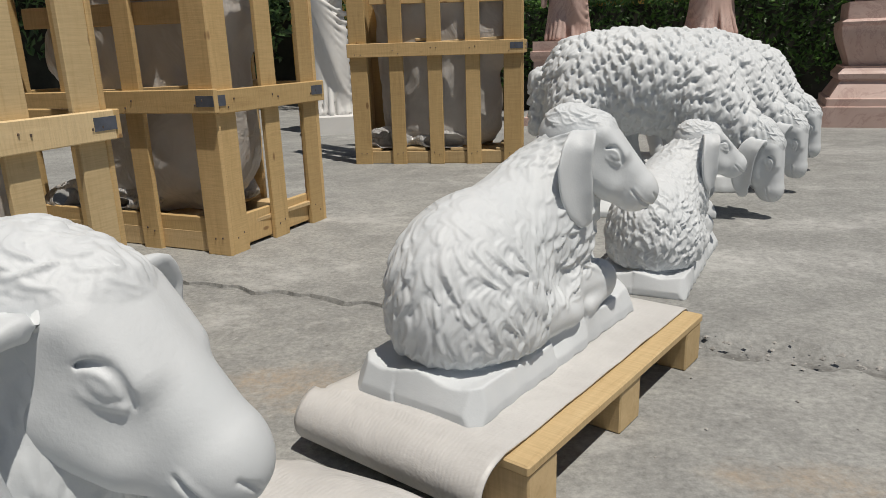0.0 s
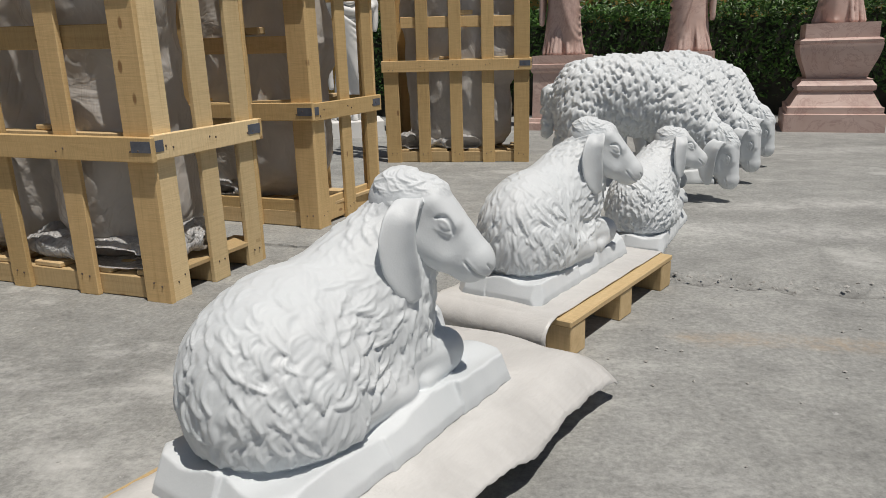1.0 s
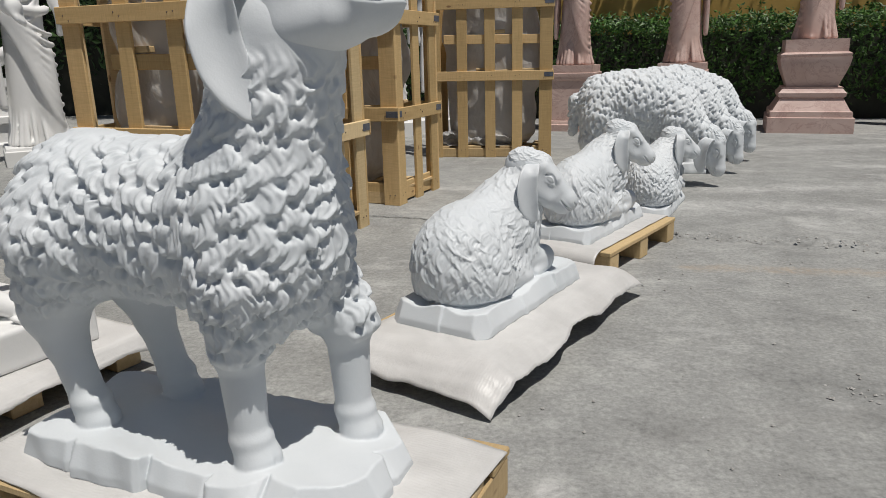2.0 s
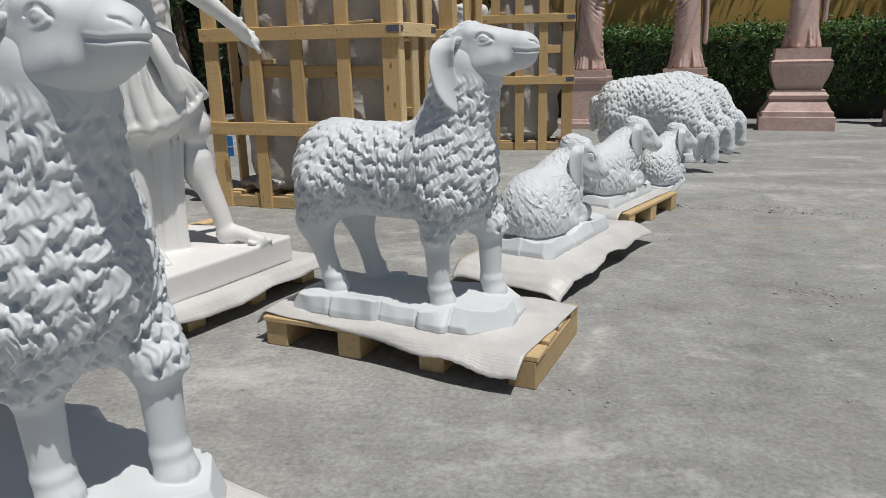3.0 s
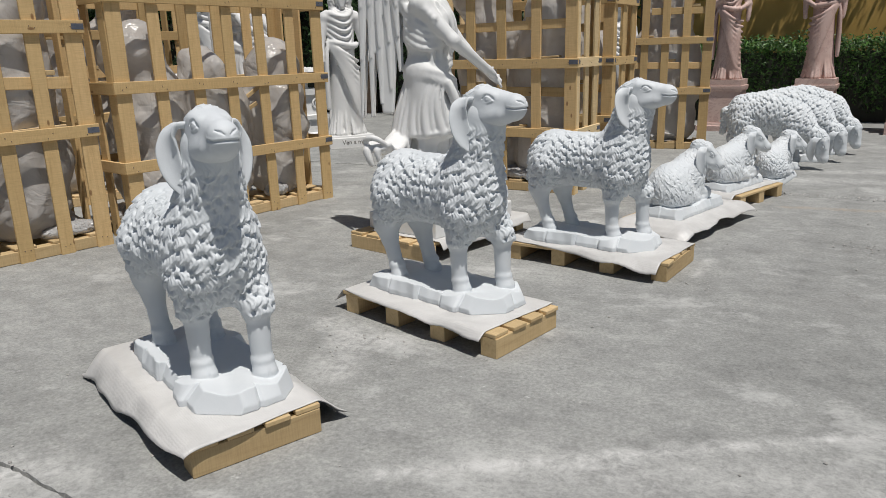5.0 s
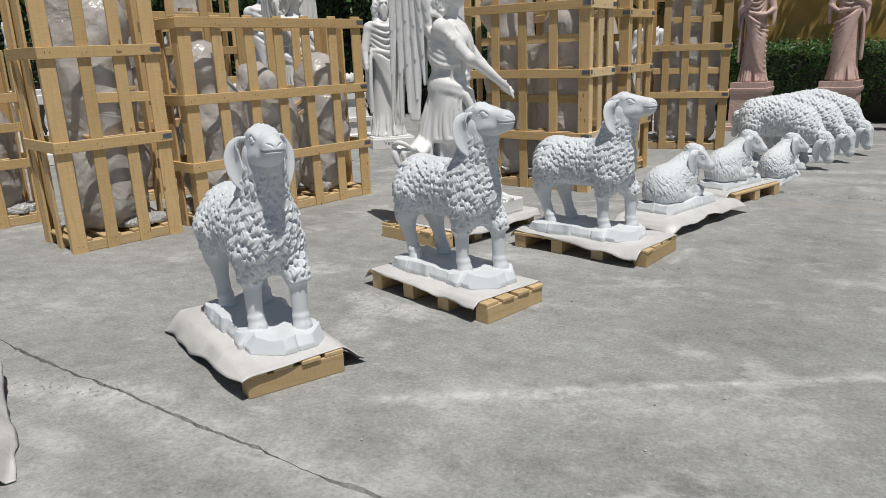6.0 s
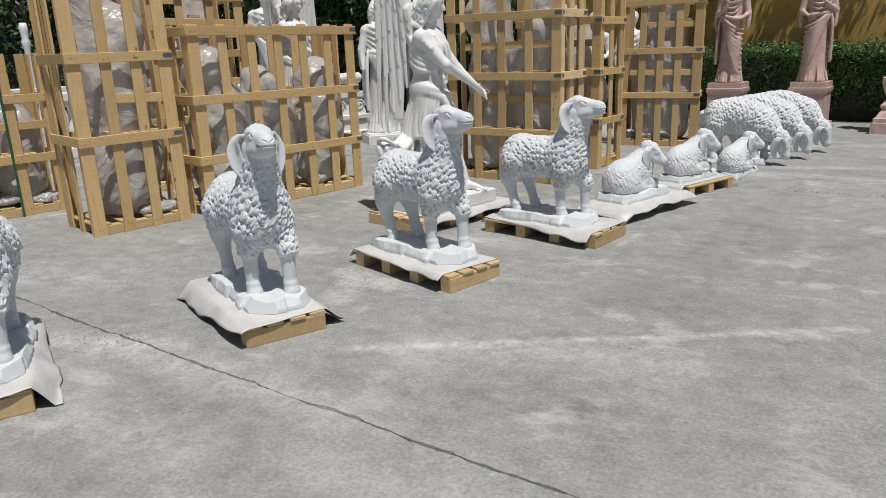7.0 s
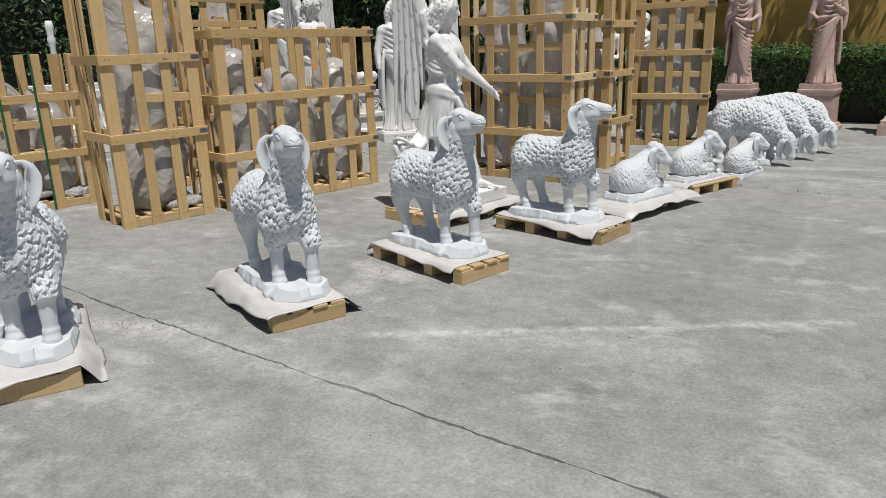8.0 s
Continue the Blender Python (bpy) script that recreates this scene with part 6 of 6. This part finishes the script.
scroll_pedestal(-6.9, 3.1, 55)
scroll_pedestal(-7.4, 0.6, 50)


# ---- hedge, wall and trees ----
BACK = pose(0, 5.45, 0, 0, 0, -11)


def leaf_cloud(P, N, size, seed):
    """Many small folded leaves at points P facing roughly along N."""
    rng = np.random.default_rng(seed)
    n = len(P)
    up = N + rng.normal(size=(n, 3)) * 0.65
    up /= np.linalg.norm(up, axis=1, keepdims=True)
    t = np.cross(up, rng.normal(size=(n, 3)))
    t /= np.linalg.norm(t, axis=1, keepdims=True)
    s = np.cross(up, t)
    L = size * (0.6 + 0.8 * rng.random((n, 1)))
    W = L * 0.42
    a, b = P - t * L * 0.5, P + t * L * 0.5
    l, r = P + s * W * 0.5 - up * L * 0.12, P - s * W * 0.5 - up * L * 0.12
    V = np.stack([a, l, b, r], 1).reshape(-1, 3)
    k = np.arange(n)[:, None] * 4
    F = np.concatenate([np.c_[k, k + 1, k + 2], np.c_[k, k + 2, k + 3]])
    return V, F


def tri_mesh(name, V, F, mat):
    return quad_mesh(name, V, F, mat, False)


def hedge(x0, x1, y0, y1, h, count, seed, leaf=0.055, m=Matrix(), label="dense green clipped hedge of small glossy leaves", mat=None):
    rng = np.random.default_rng(seed)
    # leaves lie in the outer skin, denser on the face and the top
    u = rng.random((count, 3))
    face = rng.random(count)
    X = x0 + (x1 - x0) * u[:, 0]
    bump = 0.10 * waves(np.c_[X, X * 0, u[:, 2]], 0.9, seed, 3)
    under = 0.46 * (1 - u[:, 2]) ** 1.2
    Y = np.where(face < 0.55, y0 + 0.14 * u[:, 1] - bump + under, y0 + (y1 - y0) * u[:, 1])
    Z = np.where(face < 0.55, h * (0.05 + 0.95 * u[:, 2]), h + 0.10 * bump * 5 - 0.14 * u[:, 2] ** 2 + 0.05 * rng.normal(size=count))
    N = np.where((face < 0.55)[:, None], (0, -1.0, 0.35), (0, -0.3, 1.0))
    P = np.c_[X, Y, Z]
    # sprigs that stand out of the top
    for _ in range(int((x1 - x0) * 9)):
        sx, sy, sl = rng.uniform(x0, x1), rng.uniform(y0 + 0.05, y1), rng.uniform(0.06, 0.24) * h / 1.2
        k = int(sl / 0.012)
        zz = rng.random(k) * sl
        P = np.vstack([P, np.c_[sx + rng.normal(size=k) * 0.022 + 0.2 * zz * rng.normal(), sy + rng.normal(size=k) * 0.022, h - 0.03 + zz]])
        N = np.vstack([N, np.tile((0, -0.4, 0.8), (k, 1))])
    V, F = leaf_cloud(P, N, leaf, seed)
    ob = thing("hedge", m, label, "hedge", kind="stuff")
    part("foliage", tri_mesh("hedge_foliage", V, F, mat or HEDGE_LEAF), ob)
    # solid block behind the leaves, its dark colour standing for the inner shade
    core = box_mesh("hedge_core", x1 - x0 - 0.1, y1 - y0 - 0.42, h - 0.14, HEDGE_SHADE, ((x0 + x1) / 2, (y0 + y1) / 2 + 0.19, (h - 0.14) / 2))
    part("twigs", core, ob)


hedge(-3.2, 8.0, 0.0, 0.85, 1.20, 34000, 3, 0.062, BACK)

hedge(-15.0, -3.0, 7.6, 9.0, 3.4, 16000, 9, 0.14, label="tall dark evergreen hedge at the back of the yard", mat=TREE_LEAF)
hedge(-7.0, 9.0, 0.0, 1.4, 3.2, 16000, 10, 0.14, pose(-15.5, 0, 0, 0, 0, 62), "tall dark evergreen hedge at the side of the yard", TREE_LEAF)


def wall():
    bm = bmesh.new()
    r = bmesh.ops.create_cube(bm, size=1.0)["verts"]
    bmesh.ops.scale(bm, vec=(16.0, 0.24, 3.2), verts=r)
    bmesh.ops.translate(bm, vec=(3.6, 1.15, 1.6), verts=r)
    bmesh.ops.transform(bm, matrix=BACK, verts=r)
    me = bpy.data.meshes.new("wall_back")
    bm.to_mesh(me)
    bm.free()
    me.materials.append(OCHRE)
    tagged(new("wall_back", me), "ochre yellow plastered garden wall with leaf shadows", "wall", kind="structure")


wall()


def tree(base, height, spread_xyz, count, label, seed, leaf=0.11, lean=(0, 0), mat=None, crown_at=None):
    """A tapered trunk, limbs and a ragged crown of leaves gathered in clumps."""
    rng = np.random.default_rng(seed)
    ob = thing("tree", pose(*base, 0), label, "tree", "trees")
    c = np.array(crown_at if crown_at else (lean[0], lean[1], height - spread_xyz[2] * 0.7), float)
    cl = Clay(np.minimum((-0.3, -0.3, -0.05), c - spread_xyz), np.maximum((0.3, 0.3, 0.3), c + spread_xyz), 0.07)
    cl.cone((0, 0, 0), tuple(c * (1, 1, 0.75)), 0.16, 0.09, 0.05)
    tips = []
    for k in range(16):
        d = rng.normal(size=3)
        d /= np.linalg.norm(d)
        tip = c + d * np.array(spread_xyz) * rng.uniform(0.45, 0.85)
        cl.cone(tuple(c * (1, 1, 0.75)), tuple(tip), 0.07, 0.045, 0.03)
        tips.append(tip)
    V, F = cl.skin(1)
    part("trunk", quad_mesh("trunk", V, F, BARK), ob)
    k = rng.integers(0, len(tips) * 5, count)
    centres = np.array([t + rng.normal(size=3) * np.array(spread_xyz) * 0.24 for t in tips for _ in range(5)])
    P = centres[k] + rng.normal(size=(count, 3)) * np.array(spread_xyz) * 0.09
    N = (P - c) / np.array(spread_xyz)
    V, F = leaf_cloud(P, N, leaf, seed)
    part("crown", tri_mesh("crown", V, F, mat or TREE_LEAF), ob)


tree((-1.9, 6.2), 4.4, (1.5, 0.7, 1.4), 9000, "dark leafy tree rising behind the hedge", 5)
tree((1.6, 6.75), 4.8, (2.6, 0.75, 0.9), 5000, "leafy tree overhanging the ochre wall", 6, crown_at=(-0.4, -0.55, 4.0))
tree((5.2, 6.05), 4.8, (2.6, 0.75, 0.9), 5000, "leafy tree overhanging the ochre wall", 7, crown_at=(0.0, -0.55, 4.0))
for n, (x, y, h) in enumerate(((-5.2, 7.4, 4.2), (-7.6, 7.8, 4.8), (-10.2, 7.0, 4.6), (-12.8, 5.6, 4.6), (-15.4, 3.2, 5.0), (-17.0, 0.2, 4.6))):
    tree((x, y), h, (1.7, 1.2, 2.1), 9000, "dark green leafy tree at the edge of the yard", 20 + n, 0.13)


def balustrade(x, y, turn, n):
    ob = thing("balustrade", pose(x, y, 0, 0, 0, turn), "white marble balustrade with turned posts", "balustrade", "balustrades")
    L = n * 0.24 + 0.2
    part("bottom_rail", box_mesh("bottom_rail", L, 0.26, 0.16, MARBLE_WARM, (0, 0, 0.08), 0.012), ob)
    part("top_rail", box_mesh("top_rail", L, 0.28, 0.13, MARBLE_WARM, (0, 0, 0.905), 0.012), ob)
    prof = [(0.16, 0.07), (0.22, 0.07), (0.24, 0.045), (0.36, 0.085), (0.46, 0.07), (0.60, 0.040), (0.74, 0.045), (0.77, 0.07), (0.84, 0.07)]
    seg, V, F = 12, [], []
    for z, r in prof:
        V += [(r * math.cos(6.2832 * i / seg), r * math.sin(6.2832 * i / seg), z) for i in range(seg)]
    for j in range(len(prof) - 1):
        F += [(j * seg + i, j * seg + (i + 1) % seg, (j + 1) * seg + (i + 1) % seg, (j + 1) * seg + i) for i in range(seg)]
    me = mesh_of("baluster", V, F, MARBLE_WARM, True)
    for i in range(n):
        part("baluster", me, ob, pose(-L / 2 + 0.22 + 0.24 * i, 0, 0))


balustrade(-10.4, -0.6, 62, 9)
balustrade(-12.2, 2.4, 60, 9)


def garden_column(x, y, high):
    """A turned white column with ringed base and cap."""
    ob = thing("garden_column", pose(x, y, 0), "white marble turned column at the back of the yard", "column", "columns")
    prof = [(0, 0.12), (0.10, 0.12), (0.12, 0.08), (0.18, 0.10), (0.24, 0.07), (0.5, 0.068), (0.9, 0.064), (1.3, 0.06), (high - 0.5, 0.055), (high - 0.42, 0.075), (high - 0.34, 0.078), (high - 0.28, 0.058), (high - 0.18, 0.075), (high - 0.10, 0.08), (high, 0.06)]
    seg, V, F = 20, [], []
    for z, r in prof:
        V += [(r * math.cos(6.2832 * i / seg), r * math.sin(6.2832 * i / seg), z) for i in range(seg)]
    for j in range(len(prof) - 1):
        F += [(j * seg + i, j * seg + (i + 1) % seg, (j + 1) * seg + (i + 1) % seg, (j + 1) * seg + i) for i in range(seg)]
    F.append(tuple(range((len(prof) - 1) * seg, len(prof) * seg)))
    part("shaft", mesh_of("column_shaft", V, F, MARBLE_WARM, True), ob)


garden_column(-13.3, 2.5, 2.15)
block = thing("stone_block", pose(-5.85, 0.15, 0, 0, 0, -30), "white marble block under a winged statue", "block", "white blocks")
part("block", lathe_square("wing_block", [(0, 0.36), (0.06, 0.36), (0.07, 0.33), (0.30, 0.33), (0.31, 0.35), (0.35, 0.35)], MARBLE_WARM), block)
thing("winged_statue", pose(-5.85, 0.15, 0.353, 0, 0, -44), "white marble winged figure behind a crate", "statue", "", ANGEL)
